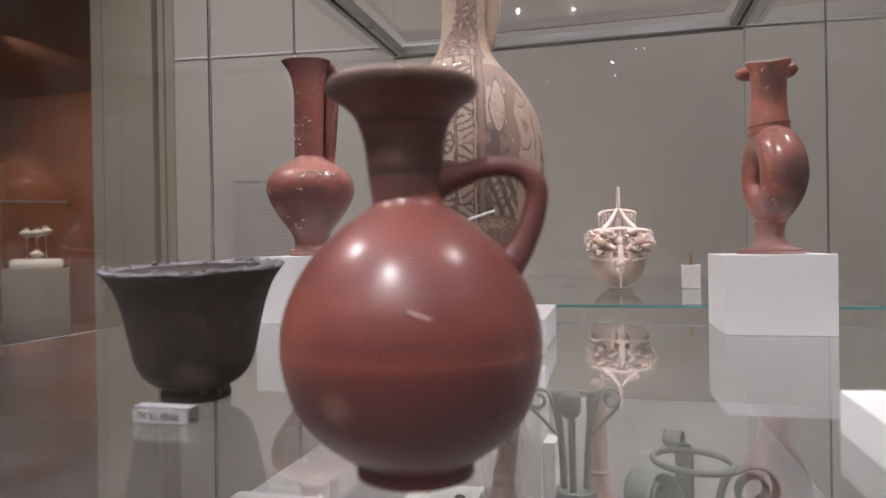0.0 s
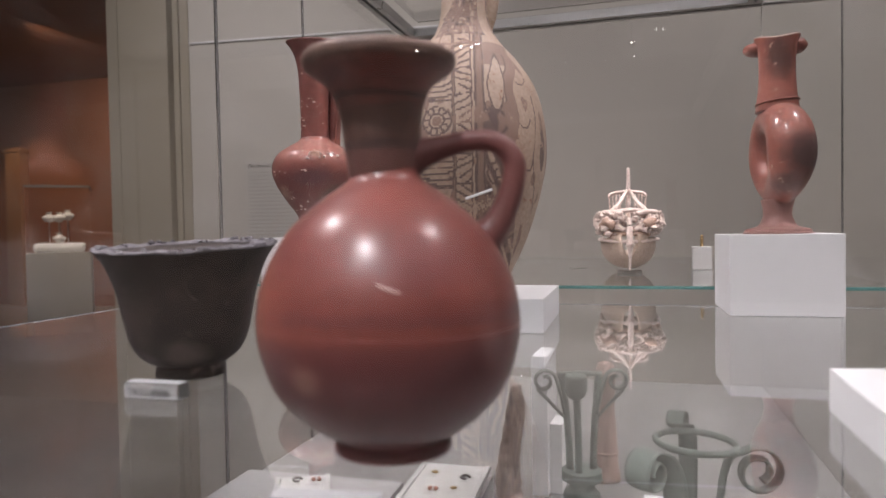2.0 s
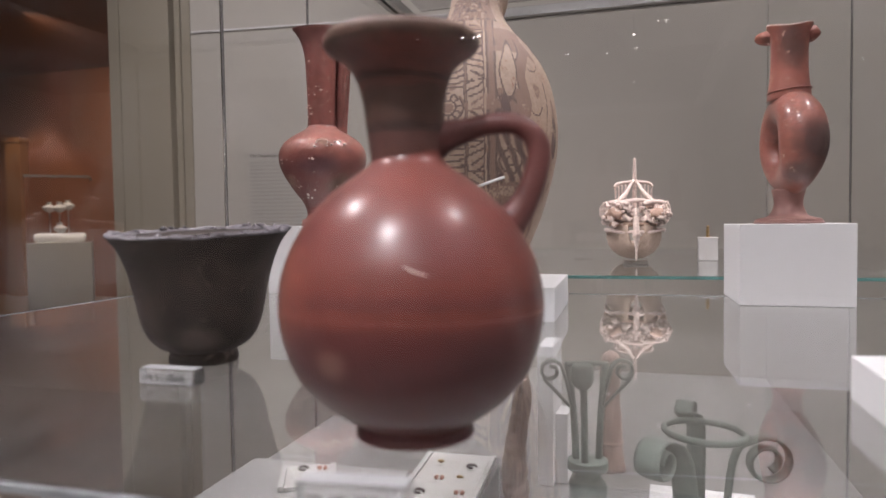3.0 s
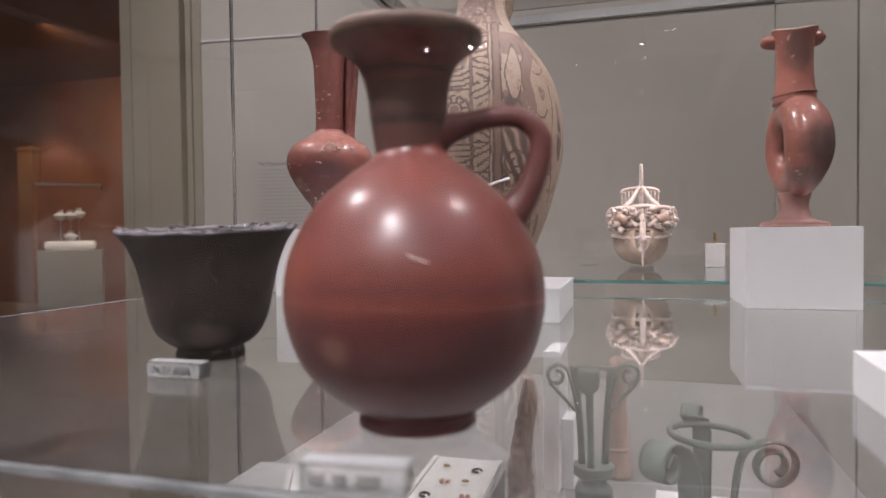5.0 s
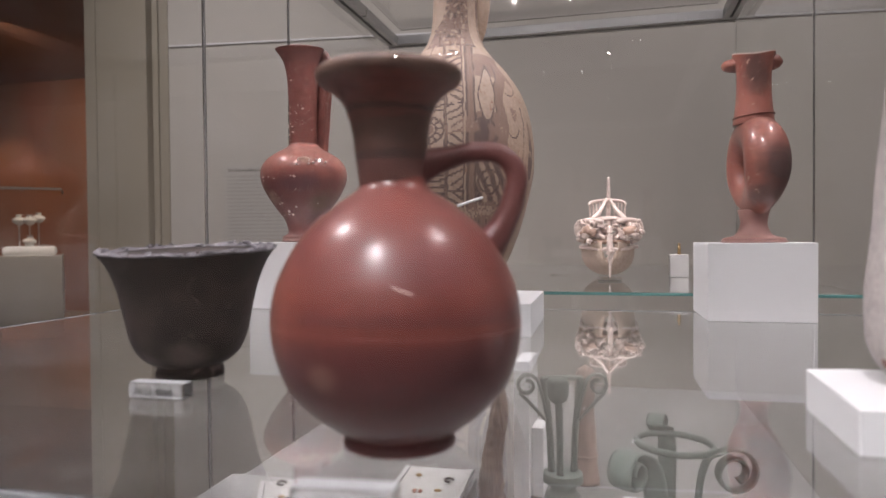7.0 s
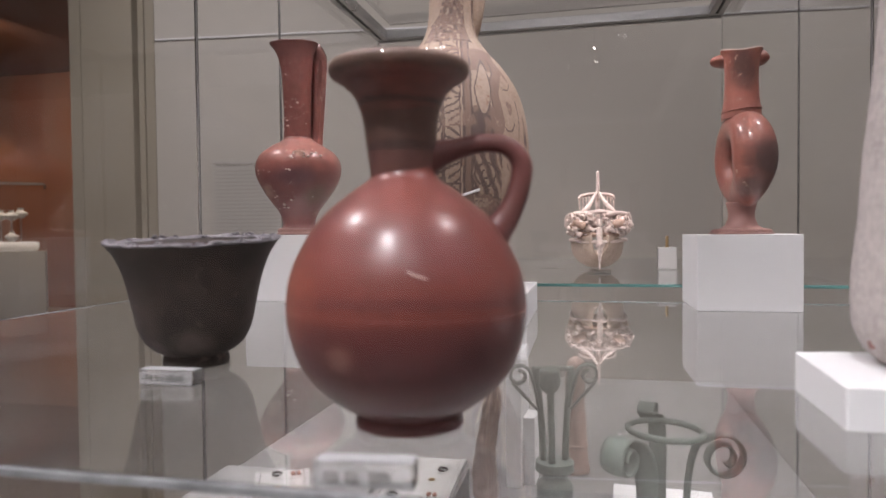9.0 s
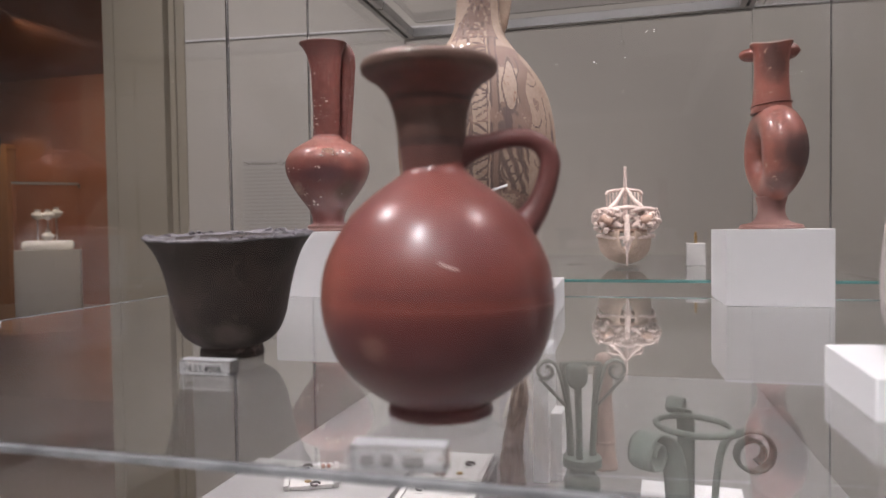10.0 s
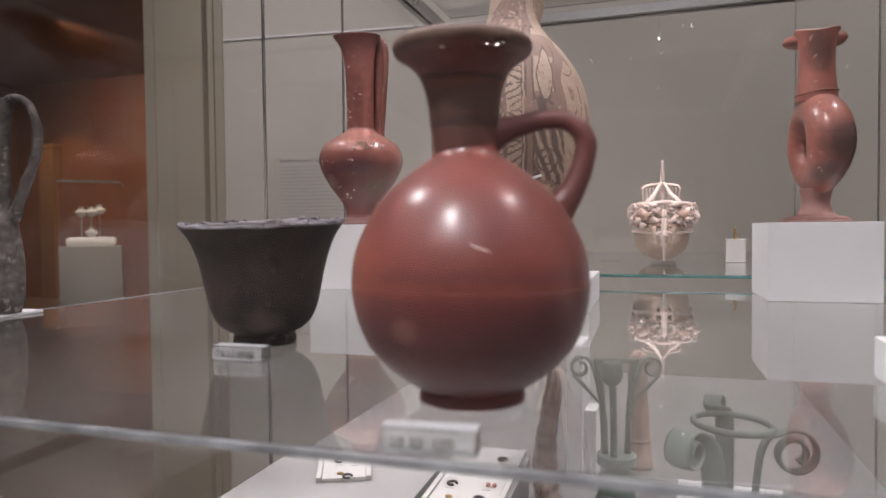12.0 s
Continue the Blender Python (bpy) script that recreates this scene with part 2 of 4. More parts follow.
M_VERDI = mat("green_bronze_patina", (0.125, 0.155, 0.135), 0.65, scale=50, vary=0.3, second=(0.062, 0.078, 0.070), bump=0.35, fine=300)
M_CREAM = mat("cream_clay", (0.41, 0.305, 0.230), 0.6, scale=24, vary=0.2, second=(0.29, 0.205, 0.155), bump=0.25, fine=300, spots=((0.28, 0.15, 0.10), 160, 0.62))
M_UMBER = mat("umber_paint_and_shade", (0.105, 0.068, 0.060), 0.6, scale=60, vary=0.3, second=(0.155, 0.105, 0.088), bump=0.25, fine=300)
M_MAUVE = mat("faded_umber_and_shade", (0.195, 0.125, 0.100), 0.6, scale=60, vary=0.3, second=(0.265, 0.175, 0.130), bump=0.25, fine=300)
M_TERRA = mat("buff_terracotta", (0.66, 0.55, 0.50), 0.75, scale=90, vary=0.25, second=(0.47, 0.35, 0.30), bump=0.6, fine=320)
M_HULL = mat("buff_hull_clay", (0.46, 0.355, 0.285), 0.7, scale=45, vary=0.25, second=(0.36, 0.265, 0.205), bump=0.35, fine=260)
M_TERRADK = mat("brown_buff_clay", (0.40, 0.27, 0.21), 0.8, scale=90, vary=0.35, bump=0.5, fine=320)
M_STONE = mat("weathered_grey_stone", (0.42, 0.38, 0.36), 0.85, scale=45, vary=0.3, second=(0.30, 0.26, 0.25), bump=0.6, fine=260)
M_BAND = mat("red_ochre_band", (0.24, 0.105, 0.088), 0.8, scale=90, vary=0.3, bump=0.3)
M_GREYCLAY = mat("grey_black_clay", (0.022, 0.018, 0.016), 0.75, scale=110, vary=0.5, second=(0.15, 0.128, 0.118), bump=1.0, fine=140, amount=0.25, spots=((0.24, 0.21, 0.195), 120, 0.60))
M_BONE = mat("brown_ivory", (0.30, 0.235, 0.205), 0.55, scale=35, vary=0.4, second=(0.12, 0.085, 0.072), bump=0.5, fine=160, stretch=(2.2, 2.2, 0.5))
M_PINKCLAY = mat("pink_clay", (0.33, 0.22, 0.185), 0.75, scale=50, vary=0.25, bump=0.4, fine=240)
M_CARD = mat("ivory_mount_card", (0.45, 0.438, 0.422), 0.7, vary=0.04, bump=0.03)
M_GOLD = mat("old_gold_bead", (0.38, 0.26, 0.12), 0.4, 0.7, scale=90, vary=0.3)
M_CARNEL = mat("carnelian_bead", (0.30, 0.14, 0.10), 0.3, scale=90, vary=0.3)
M_DARKBEAD = mat("dark_bead", (0.06, 0.05, 0.05), 0.45, scale=90, vary=0.3)
M_PANEL = mat("printed_panel_grey", (0.435, 0.412, 0.372), 0.6, vary=0.03, bump=0)
M_FAINT = mat("faint_grey_print", (0.345, 0.33, 0.305), 0.7, bump=0)
M_PRINT = mat("grey_print", (0.28, 0.27, 0.26), 0.7, bump=0)
M_HOUSING = mat("black_lamp_housing", (0.03, 0.03, 0.03), 0.5, bump=0.05)
M_BULB = glow("spotlight_lens", (1.0, 0.95, 0.90), 160.0)
M_BENCH = mat("grey_base_paint", (0.22, 0.21, 0.20), 0.6, scale=3, vary=0.06, bump=0.05)


# ---- building blocks ----
def thing(name, at, label, category, group="", kind="", turn=0.0):
    ob = new(name)
    ob.empty_display_size = 0.02
    ob.matrix_world = pose(*at, 0, 0, turn)
    return tagged(ob, label, category, group, kind)


def part(name, bm, material, parent=None, label="", smooth=True):
    me = bpy.data.meshes.new(name)
    bmesh.ops.recalc_face_normals(bm, faces=bm.faces)
    bm.to_mesh(me)
    bm.free()
    for m in material if isinstance(material, (list, tuple)) else (material,):
        me.materials.append(m)
    if smooth:
        me.polygons.foreach_set("use_smooth", [True] * len(me.polygons))
    ob = new(name, me)
    if parent:
        ob.parent = parent
    if label:
        tagged(ob, label)
    return ob


def box(x0, x1, y0, y1, z0, z1, bevel=0.0, bm=None):
    bm = bm or bmesh.new()
    ret = bmesh.ops.create_cube(bm, size=1.0, matrix=Matrix.Translation(((x0 + x1) / 2, (y0 + y1) / 2, (z0 + z1) / 2)) @ Matrix.Diagonal((x1 - x0, y1 - y0, z1 - z0, 1)))
    if bevel:
        edges = list({e for v in ret["verts"] for e in v.link_edges})
        bmesh.ops.bevel(bm, geom=edges, offset=bevel, segments=2, affect="EDGES", profile=0.6)
    return bm


def spline(points, n):
    """Catmull-Rom samples through the points."""
    p = [Vector(q) for q in points]
    p = [2 * p[0] - p[1], *p, 2 * p[-1] - p[-2]]
    out = []
    spans = len(p) - 3
    for k in range(n + 1):
        u = k / n * spans
        i = min(int(u), spans - 1)
        f = u - i
        a, b, c, d = p[i:i + 4]
        out.append(0.5 * ((2 * b) + (c - a) * f + (2 * a - 5 * b + 4 * c - d) * f * f + (3 * b - a - 3 * c + d) * f ** 3))
    return out


def lathe(profile, segs=72, rings=None, wobble=0.0, seed=0.0, lean=(0, 0), bm=None, smooth_profile=True, squash=None, rough_rim=0.0):
    """A turned form from (radius, height) pairs, from the foot up and, where given, down inside."""
    bm = bm or bmesh.new()
    pts = [(v.x, v.y) for v in spline([(r, z, 0) for r, z in profile], rings or len(profile) * 5)] if smooth_profile else profile
    top = max(z for _, z in pts) or 1.0
    grid = []
    for r, z in pts:
        r = max(r, 0.0002)
        row = []
        for k in range(segs):
            a = 2 * math.pi * k / segs
            q = 1 + wobble * noise.noise(Vector((math.cos(a) * 1.5, math.sin(a) * 1.5, z * 25 + seed)))
            x, y = r * q * math.cos(a), r * q * math.sin(a)
            h = z
            if rough_rim and z > top * 0.9:
                h += rough_rim * (z / top - 0.9) * 10 * noise.noise(Vector((math.cos(a) * 4, math.sin(a) * 4, seed + r * 90)))
            v = Vector((x + lean[0] * z, y + lean[1] * z, h))
            if squash:
                v = squash(v)
            row.append(bm.verts.new(v))
        grid.append(row)
    for i in range(len(grid) - 1):
        for k in range(segs):
            bm.faces.new((grid[i][k], grid[i][(k + 1) % segs], grid[i + 1][(k + 1) % segs], grid[i + 1][k]))
    bm.faces.new(list(reversed(grid[0])))
    bm.faces.new(grid[-1])
    return bm


def tube(points, radius, n=24, segs=10, flat=1.0, bm=None, side=None, rough=0.0, ends=True):
    """A rod along a smooth line; radius: a number or a number at each given point; flat: its depth against its width; side: the way of its width."""
    bm = bm or bmesh.new()
    path = spline(points, n)
    rads = spline([(r, 0, 0) for r in (radius if isinstance(radius, (list, tuple)) else [radius] * len(points))], n)
    rows = []
    up = Vector(side) if side else None
    for i, p in enumerate(path):
        t = (path[min(i + 1, n)] - path[max(i - 1, 0)]).normalized()
        ref = up or (Vector((0, 0, 1)) if abs(t.z) < 0.95 else Vector((0, 1, 0)))
        a = (ref - t * ref.dot(t))
        a = a.normalized() if a.length > 1e-6 else t.orthogonal().normalized()
        b = t.cross(a)
        row = []
        for k in range(segs):
            w = 2 * math.pi * k / segs
            q = 1 + rough * noise.noise(p * 120 + Vector((math.cos(w), math.sin(w), 0)))
            row.append(bm.verts.new(p + (a * math.cos(w) + b * math.sin(w) * flat) * rads[i].x * q))
        rows.append(row)
    for i in range(len(rows) - 1):
        for k in range(segs):
            bm.faces.new((rows[i][k], rows[i][(k + 1) % segs], rows[i + 1][(k + 1) % segs], rows[i + 1][k]))
    if ends:
        bm.faces.new(list(reversed(rows[0])))
        bm.faces.new(rows[-1])
    return bm


def lump(at, size, seed, bm=None, rough=0.25, sub=3):
    """A hand-pressed clay lump."""
    bm = bm or bmesh.new()
    ret = bmesh.ops.create_icosphere(bm, subdivisions=sub, radius=1.0)
    for v in ret["verts"]:
        d = 1 + rough * noise.noise(v.co * 1.6 + Vector((seed * 3.1, seed, 0)))
        v.co = Vector((v.co.x * size[0] * d, v.co.y * size[1] * d, v.co.z * size[2] * d)) + Vector(at)
    return bm


def words(text, size, depth, at, material, parent=None, turn=(90, 0, 0), name="lettering", align="CENTER"):
    """Raised lettering as a mesh."""
    cu = bpy.data.curves.new(name, "FONT")
    cu.body, cu.size, cu.extrude, cu.align_x, cu.resolution_u = text, size, depth, align, 2
    tmp = bpy.data.objects.new("tmp", cu)
    scene.collection.objects.link(tmp)
    me = bpy.data.meshes.new_from_object(tmp.evaluated_get(bpy.context.evaluated_depsgraph_get()))
    bpy.data.objects.remove(tmp)
    me.materials.clear()
    me.materials.append(material)
    ob = new(name, me)
    ob.matrix_basis = pose(*at, *turn)
    if parent:
        ob.parent = parent
    return ob


def clear(ob):
    """Lets the light of the gallery through a pane."""
    ob.visible_shadow = False
    return ob


# ---- the gallery ----
def setting(name, bm, material, label, category):
    return tagged(part(name, bm, material, smooth=False), label, category, kind="structure")


setting("floor", box(-12, 6, -12, 10, -0.1, 0), M_FLOOR, "brown oak gallery floor", "floor")
setting("ceiling", box(-12, 6, -12, 10, 4.2, 4.3), M_CEIL, "pale plaster gallery ceiling", "ceiling")
WALL = pose(-0.3, 2.62, 0, 0, 0, 5.9)
setting("wall_north", box(-1.49, 6.33, 0, 0.2, 0, 4.2), M_GREYWALL, "plain grey painted gallery wall behind the case", "wall").matrix_world = WALL
setting("ceiling_far", box(-12, -2.1, 2.98, 10, 4.185, 4.1985), M_BROWN, "russet brown ceiling of the next room", "ceiling")
setting("wall_passage", box(-2.1, -1.9, 2.95, 10, 0, 4.2), M_PILLAR, "beige side wall of the passage", "wall")
setting("wall_far", box(-12, -2.1, 10, 10.2, 0, 4.2), M_BROWN, "russet brown wall of the next room", "wall")
setting("wall_west", box(-12.2, -12, 2.8, 10.2, 0, 4.2), M_BROWN, "russet brown side wall", "wall")
# Hall walls out of view, pale so the front glass reflects a haze.
setting("wall_southwest", box(-12.2, -12, -12, 2.8, 0, 4.2), M_HALL, "unseen taupe painted side wall of the hall", "wall")
setting("wall_east", box(6, 6.2, -12, 3.6, 0, 4.2), M_HALL, "taupe painted side wall", "wall")
setting("wall_south", box(-12, 6, -12.2, -12, 0, 4.2), M_HALL, "unseen taupe painted wall of the hall", "wall")
pil = thing("pillar", (0, 0, 0), "beige limestone pier with a stepped edge beside the opening", "pillar", kind="structure")
pil.matrix_world = WALL
part("shaft", box(-1.819, -1.519, -0.06, 0.48, 0, 4.2, 0.004), M_PILLAR, pil, smooth=False)
part("return", box(-1.5185, -1.4905, -0.015, 0.48, 0, 4.2, 0.003), M_PILLAR, pil, smooth=False)
part("return", box(-1.4895, -1.4455, -0.006, -0.0005, 0, 4.2, 0.002), M_PILLAR, pil, smooth=False)
part("moulding", box(-1.772, -1.760, -0.066, -0.0605, 0, 4.2, 0.002), M_PILLAR, pil, smooth=False)
trim = setting("trim", box(-1.444, 6, -0.006, -0.0005, 2.157, 2.165, 0.002), M_WHITE, "thin pale horizontal rail on the grey wall", "trim")
trim.matrix_world = WALL

panel = thing("text_panel", (0, 0, 0), "grey printed text panel on the wall", "text panel")
panel.matrix_world = WALL @ pose(-1.185, -0.0006, 1.02)
part("board", box(0, 0.52, -0.004, 0, 0, 0.60), M_PANEL, panel, smooth=False)
words("The Phoenicians in Cyprus", 0.0215, 0.0003, (0.012, -0.0045, 0.568), M_INK, panel, align="LEFT", name="title")
rng = random.Random(4)
for k in range(22):
    w = rng.uniform(0.38, 0.43) if k not in (7, 15, 21) else rng.uniform(0.15, 0.3)
    part("text_line", box(0.012, 0.012 + w, -0.0052, -0.0045, 0.545 - k * 0.0165, 0.5485 - k * 0.0165), M_FAINT, panel, smooth=False)

# the vitrines of the next room
def vitrine(at, w, h, plinth, turn, label):
    v = thing("vitrine", at, label, "display case", group="vitrines of the next room", turn=turn)
    part("plinth", box(-w / 2, w / 2, -w / 2, w / 2, 0, plinth, 0.01), M_PANEL, v, smooth=False)
    part("mount", box(-w * 0.40, w * 0.40, -w * 0.40, w * 0.40, plinth + 0.001, plinth + 0.12, 0.05), M_WHITE, v, "white padded mount", smooth=False)
    hood = clear(part("glass_hood", box(-w / 2 + 0.005, w / 2 - 0.005, -w / 2 + 0.005, w / 2 - 0.005, plinth + 0.001, plinth + h), M_GLASS, v, smooth=False))
    bm = bmesh.new()
    for sx in (-1, 1):
        box(sx * (w / 2 - 0.001) - 0.008, sx * (w / 2 - 0.001) + 0.008, -w / 2, w / 2, plinth + h, plinth + h + 0.03, bm=bm)
    box(-w / 2 + 0.01, w / 2 - 0.01, -w / 2 - 0.008, -w / 2 + 0.008, plinth + h, plinth + h + 0.03, bm=bm)
    part("top_rail", bm, M_SEAL, hood, smooth=False)
    for x, y, z in ((-0.12, 0.0, 0.40), (0.10, 0.04, 0.43), (0.0, -0.04, 0.40), (0.0, -0.05, 0.121)):
        if z > 0.2:
            part("stand_rod", tube([(x, y, plinth + 0.121), (x, y, plinth + z)], 0.008, 4, 8), M_STEEL, v)
        part("small_vessel", lathe([(0.03, 0), (0.06, 0.03), (0.085, 0.07), (0.03, 0.11), (0.045, 0.14)], 16, 14), M_CARD, v).location = (x, y, plinth + z + 0.001)
    return v


vitrine((-7.4, 7.27, 0), 0.76, 0.86, 1.09, 42, "freestanding glass hood on a grey plinth with lit white mount")
vitrine((-10.2, 7.2, 0), 1.0, 0.95, 1.05, 12, "dim freestanding glass hood on a plinth")
# Orange upright stands in for a vertical streak of warm glow.
d1 = thing("glow_upright", (-11.05, 9.89, 0), "orange upright for a streak of glow beside the russet wall", "door jamb")
part("upright", box(-0.18, 0.18, -0.1, 0.1, 0, 2.9, 0.01), M_GLOWSTREAK, d1, smooth=False)
part("cap", box(-0.2, 0.2, -0.12, 0.1, 2.901, 2.98, 0.01), M_GLOWSTREAK, d1, smooth=False)

# track spotlights of the hall
def track_light(at, target):
    turn = look(at, target).to_3x3().to_4x4()
    t = thing("track_spotlight", at, "black track spotlight with a bright lens", "spotlight", group="hall spotlights")
    head = part("housing", lathe([(0.045, 0.0), (0.055, 0.02), (0.05, 0.12), (0.02, 0.14)], 20, 12), M_HOUSING, t)
    head.matrix_basis = turn
    part("lens", lathe([(0.017, -0.004), (0.019, -0.001)], 20, 2, smooth_profile=False), M_BULB, head)
    part("stem", tube([(0, 0, 0.03), (0, 0, (4.2 - at[2]) / 2), (0, 0, 4.2 - at[2])], 0.012, 8, 8), M_HOUSING, t)


for q in ((0.60, -5.90, 3.9), (0.50, -5.87, 3.9), (0.22, -7.23, 3.9), (-0.22, -7.46, 3.9), (-0.82, -7.35, 3.9), (0.19, -9.86, 3.9), (-2.79, -9.17, 3.9), (-2.15, -9.23, 3.9), (-2.01, -9.27, 3.9), (-1.91, -9.22, 3.9)):
    track_light(q, (q[0] * 0.3, 0.0, 1.0))

# ---- the display case ----
XL, XR, YF, YB, ZD, ZT = -0.415, 0.515, -0.03, 1.66, 0.88, 1.87
case = thing("display_case", (0, 0, 0), "large all-glass museum case with aluminium top rails on a grey base", "display case")
part("base", box(XL - 0.02, XR + 0.02, YF - 0.02, YB + 0.02, 0.0, ZD - 0.02, 0.004), M_BENCH, case, smooth=False)
part("deck", box(XL + 0.0005, XR - 0.0005, YF + 0.0005, YB - 0.0005, ZD - 0.0195, ZD), M_DECK, case, "grey painted deck", smooth=False)
TH = 0.005
for x0, YS in ((XL - TH, (YF, 0.740, 1.028, YB)), (XR, (YF, 0.686, 0.982, YB))):
    for a, b in zip(YS, YS[1:]):
        clear(part("side_pane", box(x0, x0 + TH, a + 0.0032, b - 0.0032, ZD - 0.0195, ZT), M_SMEARED, case, smooth=False))
    for y in YS[1:]:
        part("joint_strip", box(x0 + 0.0005, x0 + TH - 0.0005, y - 0.0030, y + 0.0030, ZD - 0.018, ZT), M_SEAL, case, smooth=False)
clear(part("back_pane", box(XL + 0.002, XR - 0.002, YB + 0.0005, YB + TH, ZD - 0.0195, ZT), M_GLASS, case, smooth=False))
clear(part("front_pane", box(XL + 0.002, XR - 0.002, YF - TH, YF - 0.0005, ZD - 0.0195, ZT), M_GLASS, case, smooth=False))
clear(part("top_pane", box(XL + 0.05, XR - 0.05, YF + 0.05, YB - 0.05, 1.868, 1.874), M_GLASS, case, smooth=False))


def rail(x0, x1, y0, y1, long_x, sign):
    """A stepped extrusion: a deep outer lip, a groove, a raised inner lip."""
    bm = bmesh.new()
    for f0, f1, za, zb in ((0.0, 0.40, 1.832, 1.858), (0.40, 0.58, 1.842, 1.858), (0.58, 1.0, 1.834, 1.8585)):
        if long_x:
            a, b = (y0 + (y1 - y0) * f0, y0 + (y1 - y0) * f1) if sign > 0 else (y1 - (y1 - y0) * f1, y1 - (y1 - y0) * f0)
            box(x0, x1, a, b, za, zb, 0.0015, bm)
        else:
            a, b = (x0 + (x1 - x0) * f0, x0 + (x1 - x0) * f1) if sign > 0 else (x1 - (x1 - x0) * f1, x1 - (x1 - x0) * f0)
            box(a, b, y0, y1, za, zb, 0.0015, bm)
    return bm


part("top_rail", rail(XL + 0.002, XL + 0.036, YF, YB - 0.0365, False, 1), M_STEEL, case, smooth=False)
part("top_rail", rail(XR - 0.036, XR - 0.002, YF, YB - 0.0365, False, -1), M_STEEL, case, smooth=False)
part("top_rail", rail(XL + 0.002, XR - 0.002, YB - 0.036, YB - 0.001, True, -1), M_STEEL, case, smooth=False)
part("top_rail", rail(XL + 0.0475, XR - 0.0475, YF + 0.001, YF + 0.046, True, 1), M_STEEL, case, smooth=False)


def shelf(y0, y1, z, label, front, thick):
    s = thing("glass_shelf", (0, 0, z), label, "shelf", group="glass shelves")
    clear(part("sheet", box(XL + 0.001, XR - 0.001, y0 + 0.003, y1, -thick, 0.0), M_SHELF if z < 1.21 else M_FARSHELF, s, smooth=False))
    part("front_edge", box(XL + 0.001, XR - 0.001, y0, y0 + 0.0025, -thick + 0.0002, -0.0002, 0.0004), front, s, smooth=False)
    return s


near = shelf(-0.002, 0.632, 1.2, "thick clear glass shelf with a polished front edge", M_RIM, 0.0036)
part("side_edge", box(XL + 0.0002, XL + 0.0009, -0.002, 0.632, -0.0034, 0.0006), M_RIM, near, smooth=False)
part("side_edge", box(XR - 0.0009, XR - 0.0002, -0.002, 0.632, -0.0034, 0.0006), M_RIM, near, smooth=False)
part("back_edge", box(XL + 0.001, XR - 0.001, 0.6325, 0.635, -0.0034, 0.0004, 0.0004), M_RIM, near, smooth=False)
shelf(0.745, 1.60, 1.213, "clear glass shelf with a green front edge", M_EDGE, 0.0045)


# ---- things on the near shelf ----
def white_block(x0, x1, y0, y1, z0, z1, turn, label, material=None):
    w, d = (x1 - x0) / 2, (y1 - y0) / 2
    b = tagged(part("display_block", box(-w, w, -d, d, 0, z1 - z0, 0.0008), material or M_WHITE, smooth=False), label, "display block", group="white display blocks")
    b.matrix_world = pose((x0 + x1) / 2, (y0 + y1) / 2, z0, 0, 0, turn)
    return b


def juglet():
    j = thing("jug", (0.11, 0.085, 1.2), "round-bodied polished red clay jug with flaring mouth and loop handle", "jug", turn=14)
    body = [(0.0, 0.001), (0.018, 0.0012), (0.0241, 0.0), (0.0246, 0.003), (0.0238, 0.0058), (0.0300, 0.0095), (0.0400, 0.0172), (0.0480, 0.0270), (0.0528, 0.0400), (0.0545, 0.0540), (0.0522, 0.0700), (0.0452, 0.0850), (0.0372, 0.0955), (0.0265, 0.1045), (0.0175, 0.1108), (0.0148, 0.1140), (0.0140, 0.1170)]
    bm = lathe(body, 144, 150, 0.006, 1.0, (-0.012, 0))
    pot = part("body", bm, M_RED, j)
    part("wheel_line", tube([(0.0546 * math.cos(a) - 0.0006, 0.0546 * math.sin(a), 0.0535 + 0.0006 * math.sin(2 * a)) for a in [k * math.pi / 12 for k in range(25)]], 0.00022, 96, 6), M_REDLINE, pot, "paler wheel line")
    part("scratch", tube([(x, -math.sqrt(0.0519 ** 2 - x * x), 0.0735 - 0.0045 * (x / 0.011) ** 0.7) for x in (0.0005, 0.004, 0.008, 0.0115)], [0.0002, 0.0005, 0.0006, 0.0003], 12, 6), M_CHIP, pot, "pale scratch")
    neck = [(0.0143, 0.1130), (0.0152, 0.1205), (0.0161, 0.1285), (0.0172, 0.1390), (0.0205, 0.1490), (0.0258, 0.1548), (0.0308, 0.1580), (0.0322, 0.1606), (0.0318, 0.1630), (0.0295, 0.1638), (0.0240, 0.1580), (0.0175, 0.1480), (0.0130, 0.1360), (0.0115, 0.1230)]
    part("neck", lathe(neck, 72, 80, 0.014, 2.0, (-0.020, 0)), M_REDNECK, j, "darkened flaring neck and rim")
    part("handle", tube([(0.004, 0, 0.1180), (0.0120, 0, 0.1225), (0.0225, 0, 0.1256), (0.0345, 0, 0.1282), (0.0455, 0, 0.1270), (0.0522, 0, 0.1195), (0.0515, 0, 0.1090), (0.0468, 0, 0.0965), (0.040, 0, 0.0870)], [0.0090, 0.0064, 0.0044, 0.0038, 0.0039, 0.0042, 0.0044, 0.0050, 0.0066], 44, 14, 1.15, rough=0.05, side=(0, 1, 0)), M_REDHANDLE, j)


juglet()


